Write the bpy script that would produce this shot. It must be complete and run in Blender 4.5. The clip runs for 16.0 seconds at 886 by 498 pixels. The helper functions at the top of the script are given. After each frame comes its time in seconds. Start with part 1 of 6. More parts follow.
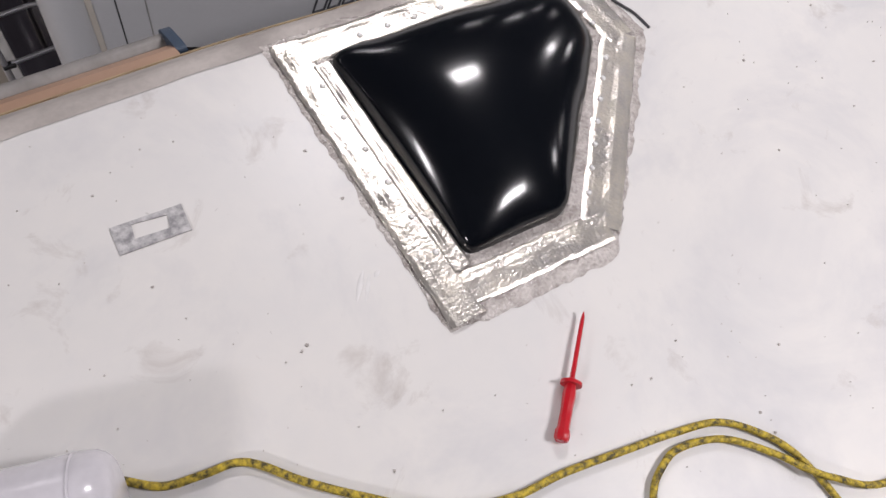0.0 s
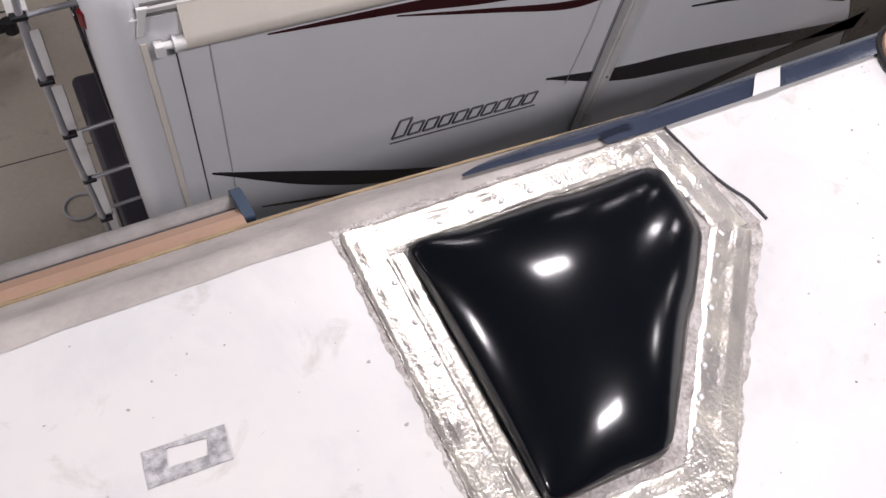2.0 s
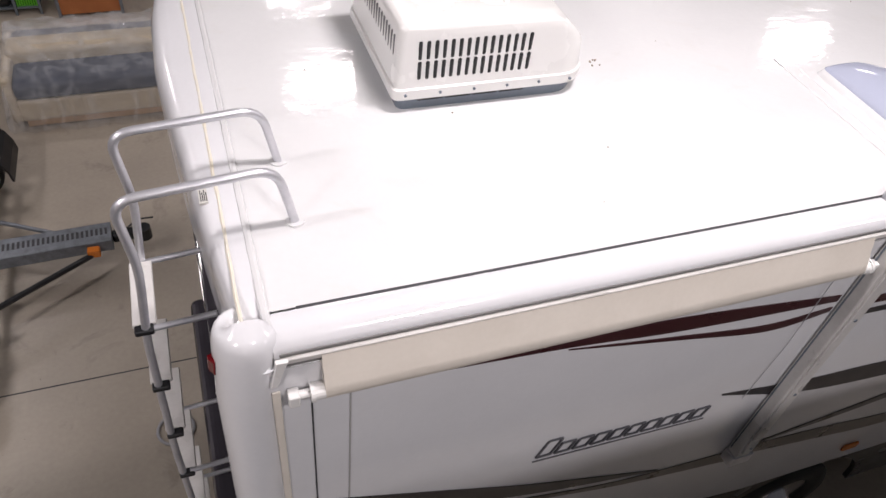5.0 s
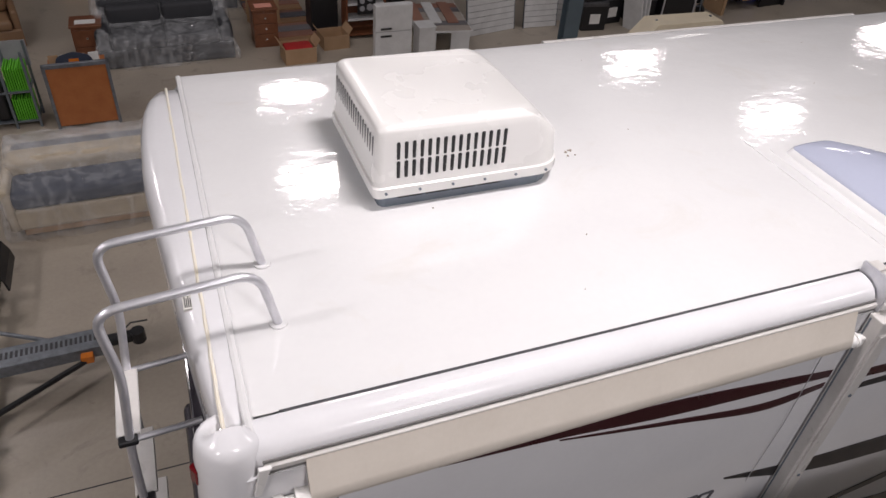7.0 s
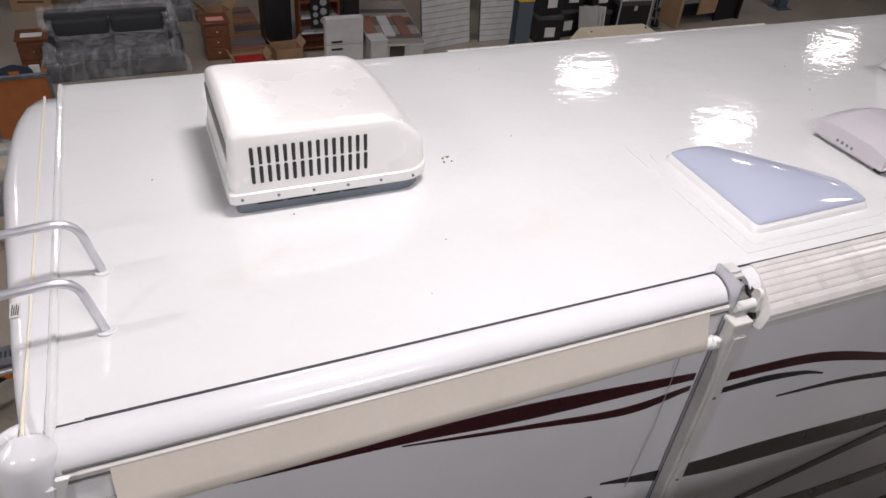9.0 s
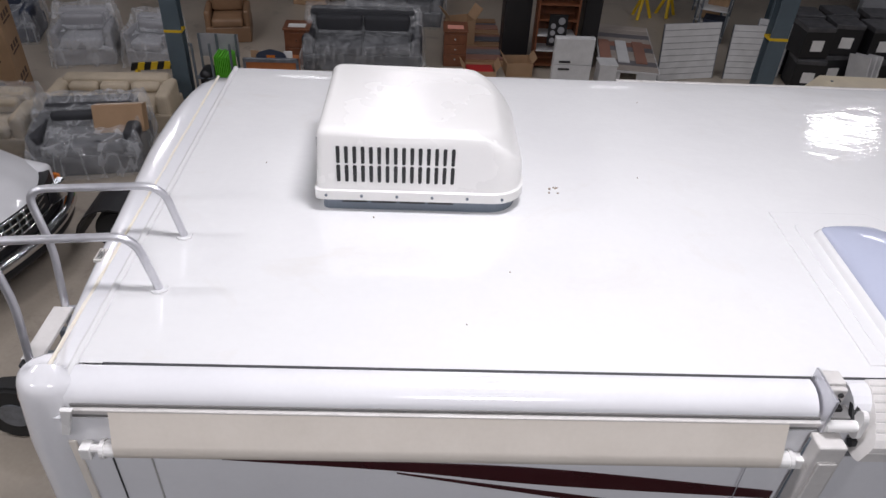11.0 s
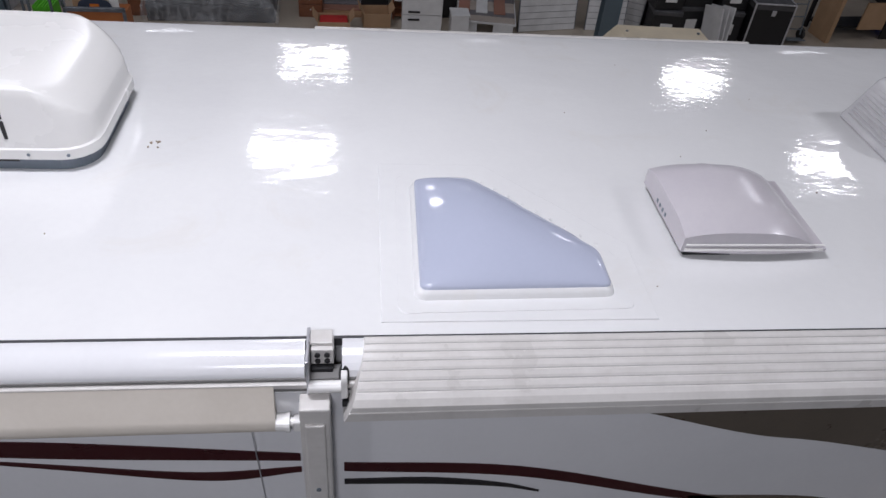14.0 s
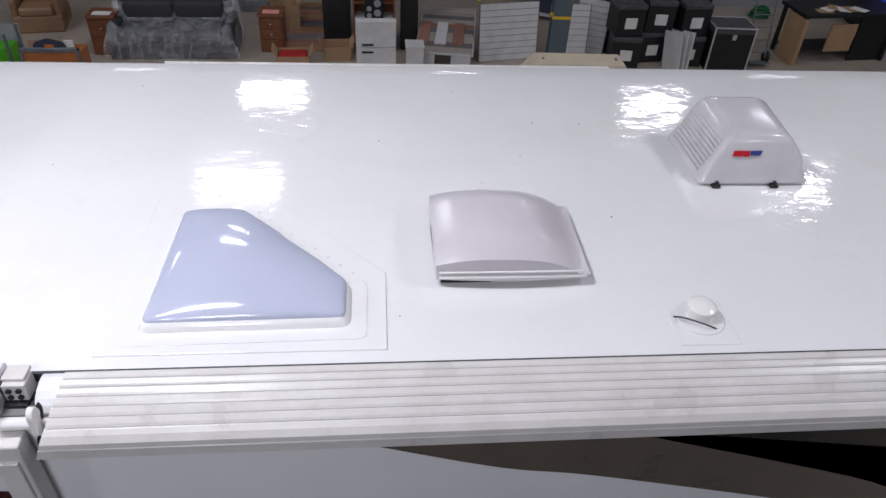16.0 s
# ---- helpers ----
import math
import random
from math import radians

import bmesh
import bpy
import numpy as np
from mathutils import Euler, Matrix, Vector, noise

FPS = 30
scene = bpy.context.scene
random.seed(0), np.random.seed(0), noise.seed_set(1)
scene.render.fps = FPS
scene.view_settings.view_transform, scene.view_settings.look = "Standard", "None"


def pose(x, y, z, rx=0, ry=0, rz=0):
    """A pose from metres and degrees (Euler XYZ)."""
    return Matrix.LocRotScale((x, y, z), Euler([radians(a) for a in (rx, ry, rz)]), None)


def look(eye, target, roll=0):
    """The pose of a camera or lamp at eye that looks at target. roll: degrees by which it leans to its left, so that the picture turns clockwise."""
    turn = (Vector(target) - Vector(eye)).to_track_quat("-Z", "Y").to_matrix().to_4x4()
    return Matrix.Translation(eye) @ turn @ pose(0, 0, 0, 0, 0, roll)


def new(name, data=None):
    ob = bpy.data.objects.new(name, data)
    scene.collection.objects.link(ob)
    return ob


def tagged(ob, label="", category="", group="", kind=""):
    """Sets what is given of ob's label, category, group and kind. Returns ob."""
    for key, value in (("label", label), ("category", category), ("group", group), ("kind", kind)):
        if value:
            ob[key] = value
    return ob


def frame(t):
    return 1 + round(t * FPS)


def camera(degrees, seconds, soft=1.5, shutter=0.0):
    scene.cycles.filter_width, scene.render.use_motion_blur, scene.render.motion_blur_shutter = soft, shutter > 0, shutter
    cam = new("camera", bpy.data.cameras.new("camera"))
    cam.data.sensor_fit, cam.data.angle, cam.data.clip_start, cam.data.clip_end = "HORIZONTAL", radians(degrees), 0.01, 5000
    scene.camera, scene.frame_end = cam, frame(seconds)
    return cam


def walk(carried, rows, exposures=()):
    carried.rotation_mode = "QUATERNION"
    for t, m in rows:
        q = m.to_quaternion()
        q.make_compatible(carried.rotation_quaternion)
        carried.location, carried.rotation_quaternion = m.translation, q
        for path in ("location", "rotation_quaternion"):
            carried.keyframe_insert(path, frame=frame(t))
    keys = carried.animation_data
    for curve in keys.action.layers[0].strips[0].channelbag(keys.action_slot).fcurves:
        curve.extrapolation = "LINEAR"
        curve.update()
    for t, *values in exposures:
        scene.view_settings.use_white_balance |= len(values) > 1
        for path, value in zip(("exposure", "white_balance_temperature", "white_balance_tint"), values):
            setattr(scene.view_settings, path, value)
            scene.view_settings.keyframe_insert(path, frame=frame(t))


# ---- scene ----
cam = camera(64.0, 16.0, shutter=0.0)
PATH = [
    (0, (-0.445, -2.538, 5.057), (0.326, -1.95, 3.308), 21.5),
    (0.5, (-0.447, -2.501, 5.056), (0.351, -1.915, 3.319), 22.1),
    (1, (-0.412, -2.46, 5.037), (0.391, -1.825, 3.319), 21.4),
    (1.5, (-0.321, -2.385, 5.008), (0.4, -1.579, 3.325), 16.0),
    (2, (-0.272, -2.2, 5.016), (0.427, -1.354, 3.343), 14.1),
    (2.5, (-0.308, -2.022, 5.008), (0.406, -1.14, 3.362), 13.9),
    (3, (-0.262, -1.892, 5.003), (0.368, -0.92, 3.373), 13.3),
    (3.5, (-0.185, -1.738, 4.998), (0.384, -0.635, 3.43), 13.1),
    (4, (-0.164, -1.588, 5.005), (0.307, -0.416, 3.455), 8.5),
    (4.5, (-0.167, -1.409, 4.99), (0.414, -0.205, 3.502), 8.5),
    (5, (-0.174, -1.31, 4.995), (0.416, -0.031, 3.576), 8.1),
    (7.5, (-0.071, -1.347, 5.042), (0.584, 0.088, 3.813), 3.8),
    (8, (0.034, -1.421, 5.039), (0.751, -0.01, 3.816), 4.7),
    (10.5, (0.794, -1.538, 5.03), (1.182, 0.027, 3.846), 6.7),
    (11, (0.946, -1.522, 5.021), (1.019, 0.074, 3.818), 3.1),
    (11.5, (1.14, -1.539, 5.012), (0.98, 0.03, 3.783), 1.4),
    (12, (1.307, -1.486, 5.006), (1.244, 0.099, 3.787), 2.5),
    (12.5, (1.526, -1.441, 4.997), (1.58, 0.156, 3.794), 1.5),
    (13, (1.826, -1.501, 4.996), (1.934, 0.077, 3.772), 2.6),
    (13.5, (2.07, -1.489, 4.998), (2.311, 0.073, 3.771), 4.3),
    (14, (2.351, -1.48, 5.018), (2.585, 0.031, 3.729), 5.7),
    (14.5, (2.623, -1.536, 5.027), (2.837, -0.044, 3.713), 6.1),
    (15, (2.821, -1.489, 5.033), (3.102, 0.057, 3.796), 6.0),
    (15.5, (3.05, -1.499, 5.044), (3.26, 0.072, 3.825), 3.7),
    (16, (3.298, -1.529, 5.052), (3.481, 0.039, 3.824), 3.4),
]
EXPOSURES = [(0.0, -0.45, 6500, 13), (1.5, -0.2, 6480, 14), (2.6, 0.25, 6450, 16), (3.5, 0.62, 6440, 17), (4.1, 0.76, 6520, 17), (4.6, 0.42, 6600, 16), (5.0, 0.12, 6680, 14), (8.0, -0.08, 6680, 13), (10.5, -0.1, 6330, 12), (11.5, 0.0, 6260, 11), (12.5, -0.14, 6250, 11), (13.5, -0.22, 6100, 11), (14.0, -0.26, 6090, 11), (14.6, -0.14, 6080, 11), (15.5, 0.0, 6060, 11), (16.0, 0.0, 6060, 11)]
walk(cam, [(t, look(eye, target, roll)) for t, eye, target, roll in PATH], EXPOSURES)

# ---- light: a closed hall with rows of ceiling lamps ----
LAMP_Z = 7.0
LAMP_ROWS = [
    (155, [(1.65, -3.9)]),
    (175, [(-4.45, -3.9)]),
    (52, [(7.75, -3.9), (13.8, -3.9)]),
    (140, [(-4.45, 0.3)]),
    (125, [(1.65, 0.3)]),
    (92, [(7.75, 0.3), (13.8, 0.3)]),
    (46, [(-10.7, 6.5), (-4.7, 6.5), (1.5, 6.5), (-10.2, 9.0), (-4.2, 9.0), (1.65, 9.25)]),
    (36, [(9.0, 6.4), (15.0, 6.5), (7.85, 8.85), (14.1, 8.9)]),
    (9, [(-8.0, 13.0), (-1.5, 13.0), (5.0, 13.0), (12.0, 12.8)]),
]
LAMP_SPOTS = [spot for _, row in LAMP_ROWS for spot in row]
world = bpy.data.worlds.new("hall_air")
scene.world = world
world.use_nodes = True
world.node_tree.nodes["Background"].inputs[0].default_value = (0.75, 0.82, 1.0, 1)
world.node_tree.nodes["Background"].inputs[1].default_value = 0.012
for power, lx, ly in [(p, *spot) for p, row in LAMP_ROWS for spot in row]:
    lamp_data = bpy.data.lights.new("lamp_light", "AREA")
    lamp_data.shape, lamp_data.size, lamp_data.size_y = "RECTANGLE", 1.0, 0.42
    lamp_data.energy, lamp_data.color = power, (1.0, 0.965, 0.985)
    new("lamp_light", lamp_data).matrix_world = pose(lx, ly, LAMP_Z - 0.06)


# ---- mesh helpers ----
def part(name, bm, material, parent=None, label=""):
    me = bpy.data.meshes.new(name)
    bm.to_mesh(me)
    bm.free()
    if material:
        me.materials.append(material)
    ob = new(name, me)
    if parent:
        ob.parent = parent
    if label:
        ob["label"] = label
    return ob


def empty(name, label, category, m=None, group="", kind=""):
    ob = new(name)
    ob.empty_display_size = 0.1
    if m is not None:
        ob.matrix_basis = m
    return tagged(ob, label, category, group, kind)


def smooth(ob, angle=40):
    ob.data.polygons.foreach_set("use_smooth", [True] * len(ob.data.polygons))
    ob.data.set_sharp_from_angle(angle=radians(angle))
    return ob


def box(x0, x1, y0, y1, z0, z1, bevel=0.0, seg=2, bm=None):
    out = bm or bmesh.new()
    vs = bmesh.ops.create_cube(out, size=1)["verts"]
    for v in vs:
        v.co = Vector((x0 + (v.co.x + 0.5) * (x1 - x0), y0 + (v.co.y + 0.5) * (y1 - y0), z0 + (v.co.z + 0.5) * (z1 - z0)))
    if bevel:
        es = list({e for v in vs for e in v.link_edges})
        bmesh.ops.bevel(out, geom=es, offset=bevel, segments=seg, profile=0.5, affect="EDGES")
    return out


def cyl(r, z0, z1, r2=None, n=20, bm=None, m=None):
    out = bm or bmesh.new()
    vs = bmesh.ops.create_cone(out, cap_ends=True, segments=n, radius1=r, radius2=r if r2 is None else r2, depth=z1 - z0)["verts"]
    bmesh.ops.translate(out, verts=vs, vec=(0, 0, (z0 + z1) / 2))
    if m is not None:
        bmesh.ops.transform(out, matrix=m, verts=vs)
    return out


def prism(poly, z0, z1, bevel=0.0, seg=2, bm=None, m=None):
    """A plate with the outline poly (x, y), from z0 to z1."""
    out = bm or bmesh.new()
    low = [out.verts.new((x, y, z0)) for x, y in poly]
    high = [out.verts.new((x, y, z1)) for x, y in poly]
    n = len(poly)
    area = sum(poly[i][0] * poly[(i + 1) % n][1] - poly[(i + 1) % n][0] * poly[i][1] for i in range(n))
    o = 1 if area > 0 else -1
    top = out.faces.new(high[::o])
    out.faces.new(low[::-o])
    for i in range(n):
        f = [low[i], low[(i + 1) % n], high[(i + 1) % n], high[i]]
        out.faces.new(f[::o])
    if bevel:
        bmesh.ops.bevel(out, geom=list(top.edges), offset=bevel, segments=seg, profile=0.5, affect="EDGES")
    if m is not None:
        bmesh.ops.transform(out, matrix=m, verts=low + high if not bevel else out.verts)
    return out


def along_x(profile, x0, x1, closed=True, steps=1):
    """A bar with the cross-section profile (y, z), from x0 to x1."""
    out = bmesh.new()
    rings = []
    for k in range(steps + 1):
        x = x0 + (x1 - x0) * k / steps
        rings.append([out.verts.new((x, y, z)) for y, z in profile])
    n = len(profile)
    for a, b in zip(rings, rings[1:]):
        for i in range(n if closed else n - 1):
            j = (i + 1) % n
            out.faces.new((a[i], a[j], b[j], b[i]))
    if closed:
        out.faces.new(rings[0][::-1])
        out.faces.new(rings[-1])
    bmesh.ops.recalc_face_normals(out, faces=out.faces)
    return out


def tube(points, r, n=10, bm=None, closed=False, radii=None):
    """A round bar of radius r through the points."""
    out = bm or bmesh.new()
    pts = [Vector(p) for p in points]
    rings, side = [], None
    for k, p in enumerate(pts):
        a = pts[k - 1] if k else (pts[-1] if closed else p)
        b = pts[k + 1] if k + 1 < len(pts) else (pts[0] if closed else p)
        d = (b - a).normalized()
        if side is None:
            side = d.orthogonal().normalized()
        side = (side - d * side.dot(d)).normalized()
        up = d.cross(side)
        rr = radii[k] if radii else r
        rings.append([out.verts.new(p + rr * (math.cos(2 * math.pi * i / n) * side + math.sin(2 * math.pi * i / n) * up)) for i in range(n)])
    pairs = list(zip(rings, rings[1:])) + ([(rings[-1], rings[0])] if closed else [])
    for a, b in pairs:
        for i in range(n):
            out.faces.new((a[i], a[(i + 1) % n], b[(i + 1) % n], b[i]))
    if not closed:
        out.faces.new(rings[0][::-1])
        out.faces.new(rings[-1])
    return out


def rounded(points, r, n=6):
    """The points of a bent line with its corners rounded by the radius r."""
    pts = [Vector(p) for p in points]
    out = [pts[0]]
    for a, p, b in zip(pts, pts[1:], pts[2:]):
        u, v = (a - p).normalized(), (b - p).normalized()
        s, e = p + u * r, p + v * r
        out += [(1 - t) ** 2 * s + 2 * t * (1 - t) * p + t * t * e for t in (k / n for k in range(n + 1))]
    return out + [pts[-1]]


def curve_through(points, per=8):
    """A smooth line through the points."""
    p = [Vector(q) for q in points]
    p = [2 * p[0] - p[1]] + p + [2 * p[-1] - p[-2]]
    out = []
    for i in range(1, len(p) - 2):
        for k in range(per):
            t = k / per
            out.append(0.5 * (2 * p[i] + (p[i + 1] - p[i - 1]) * t + (2 * p[i - 1] - 5 * p[i] + 4 * p[i + 1] - p[i + 2]) * t**2 + (3 * p[i] - p[i - 1] - 3 * p[i + 1] + p[i + 2]) * t**3))
    return out + [p[-2]]


# ---- materials ----
def material(name, color, rough=0.5, metal=0.0, second=None, spread=0.5, scale=6.0, fine=60.0, bump=0.05, coat=0.0, alpha=1.0, rough_var=0.1, bump_scale=None, bump_stretch=(1, 1, 1), bump_dist=0.004, piece=0.0, specular=0.5, transmission=0.0):
    """A surface with stains (scale) and grain (fine) in object space, in metres."""
    mat = bpy.data.materials.new(name)
    mat.use_nodes = True
    nt = mat.node_tree
    b = nt.nodes["Principled BSDF"]
    L = nt.links.new
    geo = nt.nodes.new("ShaderNodeNewGeometry")
    big = nt.nodes.new("ShaderNodeTexNoise")
    big.inputs["Scale"].default_value, big.inputs["Detail"].default_value = scale, 5
    small = nt.nodes.new("ShaderNodeTexNoise")
    small.inputs["Scale"].default_value, small.inputs["Detail"].default_value = fine, 3
    L(geo.outputs["Position"], big.inputs["Vector"])
    L(geo.outputs["Position"], small.inputs["Vector"])
    both = nt.nodes.new("ShaderNodeMath")
    both.operation = "MULTIPLY_ADD"
    L(small.outputs["Fac"], both.inputs[0])
    both.inputs[1].default_value = 0.35
    L(big.outputs["Fac"], both.inputs[2])
    ramp = nt.nodes.new("ShaderNodeMapRange")
    ramp.inputs["From Min"].default_value, ramp.inputs["From Max"].default_value = 0.67 - 0.3 * spread - 0.05, 0.67 + 0.3 * spread + 0.05
    L(both.outputs[0], ramp.inputs["Value"])
    mix = nt.nodes.new("ShaderNodeMix")
    mix.data_type = "RGBA"
    second = second or tuple(c * 0.85 for c in color)
    mix.inputs["A"].default_value, mix.inputs["B"].default_value = (*second, 1), (*color, 1)
    L(ramp.outputs["Result"], mix.inputs["Factor"])
    out = mix.outputs["Result"]
    if piece:
        info = nt.nodes.new("ShaderNodeObjectInfo")
        hsv = nt.nodes.new("ShaderNodeHueSaturation")
        val = nt.nodes.new("ShaderNodeMapRange")
        val.inputs["To Min"].default_value, val.inputs["To Max"].default_value = 1 - piece, 1 + piece
        L(info.outputs["Random"], val.inputs["Value"])
        L(val.outputs["Result"], hsv.inputs["Value"])
        L(out, hsv.inputs["Color"])
        out = hsv.outputs["Color"]
    L(out, b.inputs["Base Color"])
    b.inputs["Metallic"].default_value = metal
    rr = nt.nodes.new("ShaderNodeMapRange")
    rr.inputs["To Min"].default_value, rr.inputs["To Max"].default_value = max(0.02, rough - rough_var), min(1, rough + rough_var)
    L(big.outputs["Fac"], rr.inputs["Value"])
    L(rr.outputs["Result"], b.inputs["Roughness"])
    b.inputs["Coat Weight"].default_value = coat
    b.inputs["Coat Roughness"].default_value = 0.05
    b.inputs["Specular IOR Level"].default_value = specular
    b.inputs["Alpha"].default_value = alpha
    b.inputs["Transmission Weight"].default_value = transmission
    if bump:
        bn = nt.nodes.new("ShaderNodeBump")
        bn.inputs["Strength"].default_value, bn.inputs["Distance"].default_value = bump, bump_dist
        if bump_scale:
            bt = nt.nodes.new("ShaderNodeTexNoise")
            bt.inputs["Scale"].default_value, bt.inputs["Detail"].default_value = bump_scale, 3
            vm = nt.nodes.new("ShaderNodeVectorMath")
            vm.operation = "MULTIPLY"
            vm.inputs[1].default_value = bump_stretch
            L(geo.outputs["Position"], vm.inputs[0])
            L(vm.outputs[0], bt.inputs["Vector"])
            L(bt.outputs["Fac"], bn.inputs["Height"])
        else:
            L(small.outputs["Fac"], bn.inputs["Height"])
        L(bn.outputs["Normal"], b.inputs["Normal"])
    return mat


def smudges(mat, color, scale, lo, hi, amount, stretch=(1, 1, 1)):
    """Adds sparse stains of a colour to a surface."""
    nt = mat.node_tree
    L = nt.links.new
    b = nt.nodes["Principled BSDF"]
    old_link = b.inputs["Base Color"].links[0].from_socket
    geo = nt.nodes.new("ShaderNodeNewGeometry")
    vm = nt.nodes.new("ShaderNodeVectorMath")
    vm.operation = "MULTIPLY"
    vm.inputs[1].default_value = stretch
    L(geo.outputs["Position"], vm.inputs[0])
    tex = nt.nodes.new("ShaderNodeTexNoise")
    tex.inputs["Scale"].default_value, tex.inputs["Detail"].default_value, tex.inputs["Roughness"].default_value, tex.inputs["Distortion"].default_value = scale, 6, 0.65, 0.6
    L(vm.outputs[0], tex.inputs["Vector"])
    ramp = nt.nodes.new("ShaderNodeMapRange")
    ramp.inputs["From Min"].default_value, ramp.inputs["From Max"].default_value, ramp.inputs["To Max"].default_value = lo, hi, amount
    L(tex.outputs["Fac"], ramp.inputs["Value"])
    mix = nt.nodes.new("ShaderNodeMix")
    mix.data_type = "RGBA"
    L(ramp.outputs["Result"], mix.inputs["Factor"])
    L(old_link, mix.inputs["A"])
    mix.inputs["B"].default_value = (*color, 1)
    L(mix.outputs["Result"], b.inputs["Base Color"])


def film(name, color=(0.9, 0.92, 0.95), veil=0.35, scale=9.0):
    """Clear plastic sheeting: see-through film with highlights on its folds painted as a whitish veil."""
    mat = bpy.data.materials.new(name)
    mat.use_nodes = True
    nt = mat.node_tree
    L = nt.links.new
    for nd in list(nt.nodes):
        if nd.type == "BSDF_PRINCIPLED":
            nt.nodes.remove(nd)
    out = next(nd for nd in nt.nodes if nd.type == "OUTPUT_MATERIAL")
    geo = nt.nodes.new("ShaderNodeNewGeometry")

    def ridge(sc, stretch, width):
        """Thin lines for the creases, where a highlight is painted in."""
        vm = nt.nodes.new("ShaderNodeVectorMath")
        vm.operation = "MULTIPLY"
        vm.inputs[1].default_value = stretch
        L(geo.outputs["Position"], vm.inputs[0])
        tex = nt.nodes.new("ShaderNodeTexNoise")
        tex.inputs["Scale"].default_value, tex.inputs["Detail"].default_value, tex.inputs["Distortion"].default_value = sc, 2, 0.3
        L(vm.outputs[0], tex.inputs["Vector"])
        off = nt.nodes.new("ShaderNodeMath")
        off.operation = "SUBTRACT"
        L(tex.outputs["Fac"], off.inputs[0])
        off.inputs[1].default_value = 0.5
        mag = nt.nodes.new("ShaderNodeMath")
        mag.operation = "ABSOLUTE"
        L(off.outputs[0], mag.inputs[0])
        band = nt.nodes.new("ShaderNodeMapRange")
        band.inputs["From Min"].default_value, band.inputs["From Max"].default_value = width, 0.0
        L(mag.outputs[0], band.inputs["Value"])
        return band.outputs["Result"], tex.outputs["Fac"]

    one, fold = ridge(scale, (1.0, 1.0, 0.3), 0.07)
    two, fine = ridge(scale * 2.0, (0.35, 1.0, 1.2), 0.05)
    both = nt.nodes.new("ShaderNodeMath")
    both.operation = "MULTIPLY_ADD"
    L(two, both.inputs[0])
    both.inputs[1].default_value = 0.45
    L(one, both.inputs[2])
    ramp = nt.nodes.new("ShaderNodeMapRange")
    ramp.inputs["To Min"].default_value, ramp.inputs["To Max"].default_value = veil, min(0.5, veil * 2.1)
    L(both.outputs[0], ramp.inputs["Value"])
    bn = nt.nodes.new("ShaderNodeBump")
    bn.inputs["Strength"].default_value, bn.inputs["Distance"].default_value = 1.0, 0.12
    L(fold, bn.inputs["Height"])
    bn2 = nt.nodes.new("ShaderNodeBump")
    bn2.inputs["Strength"].default_value, bn2.inputs["Distance"].default_value = 0.8, 0.05
    L(fine, bn2.inputs["Height"])
    L(bn.outputs["Normal"], bn2.inputs["Normal"])
    clear = nt.nodes.new("ShaderNodeBsdfTransparent")
    skin = nt.nodes.new("ShaderNodeBsdfPrincipled")
    skin.inputs["Base Color"].default_value = (*color, 1)
    skin.inputs["Roughness"].default_value = 0.12
    skin.inputs["Specular IOR Level"].default_value = 0.9
    L(bn2.outputs["Normal"], skin.inputs["Normal"])
    mix = nt.nodes.new("ShaderNodeMixShader")
    L(ramp.outputs["Result"], mix.inputs[0])
    L(clear.outputs[0], mix.inputs[1])
    L(skin.outputs[0], mix.inputs[2])
    L(mix.outputs[0], out.inputs["Surface"])
    return mat


M_CONCRETE = material("concrete", (0.44, 0.385, 0.315), 0.36, second=(0.31, 0.268, 0.222), scale=0.9, fine=25, bump=0.08, spread=0.9)
M_HALLWALL = material("hall_wall_paint", (0.30, 0.31, 0.33), 0.7, scale=1.0)
M_CEIL = material("hall_ceiling_paint", (0.08, 0.08, 0.085), 0.8, scale=0.7)
M_STEEL_GREY = material("grey_painted_steel", (0.13, 0.15, 0.17), 0.45, scale=4)
M_YELLOW = material("yellow_paint", (0.75, 0.5, 0.02), 0.5)
M_BLACK = material("black_plastic", (0.012, 0.012, 0.014), 0.45)
M_WHITE_ROOF = material("white_roof_coating", (0.82, 0.82, 0.82), 0.075, second=(0.76, 0.76, 0.765), scale=2.2, fine=30, bump=0.115, bump_scale=7.0, bump_stretch=(1.0, 1.45, 1.0), bump_dist=0.02, rough_var=0.03, spread=1.0, specular=0.85)
M_WHITE_GEL = material("white_gelcoat", (0.78, 0.78, 0.80), 0.16, second=(0.74, 0.74, 0.76), scale=3, bump=0.0, coat=0.3)
M_WHITE_PLASTIC = material("white_plastic", (0.80, 0.79, 0.775), 0.26, second=(0.785, 0.775, 0.755), scale=2.5, bump=0.02)
M_CREAM = material("cream_vinyl", (0.80, 0.74, 0.66), 0.5, second=(0.74, 0.68, 0.60), scale=5, bump=0.05)
M_SEAM = material("yellowed_sealant", (0.80, 0.74, 0.61), 0.5, second=(0.78, 0.75, 0.68), scale=14)
M_ALU = material("brushed_aluminium", (0.72, 0.72, 0.75), 0.38, metal=0.7, second=(0.62, 0.62, 0.66), scale=12, bump=0.03)
M_WHITE_ALU = material("white_painted_aluminium", (0.66, 0.64, 0.62), 0.3, second=(0.58, 0.56, 0.54), scale=7, bump=0.03)
M_DARK_GAP = material("dark_sealant", (0.05, 0.05, 0.055), 0.6)
M_JOINT = material("joint_sealant_and_groove_grey", (0.42, 0.41, 0.40), 0.6)
M_SHADOW_GAP = material("grey_gap_shade", (0.20, 0.195, 0.19), 0.6)
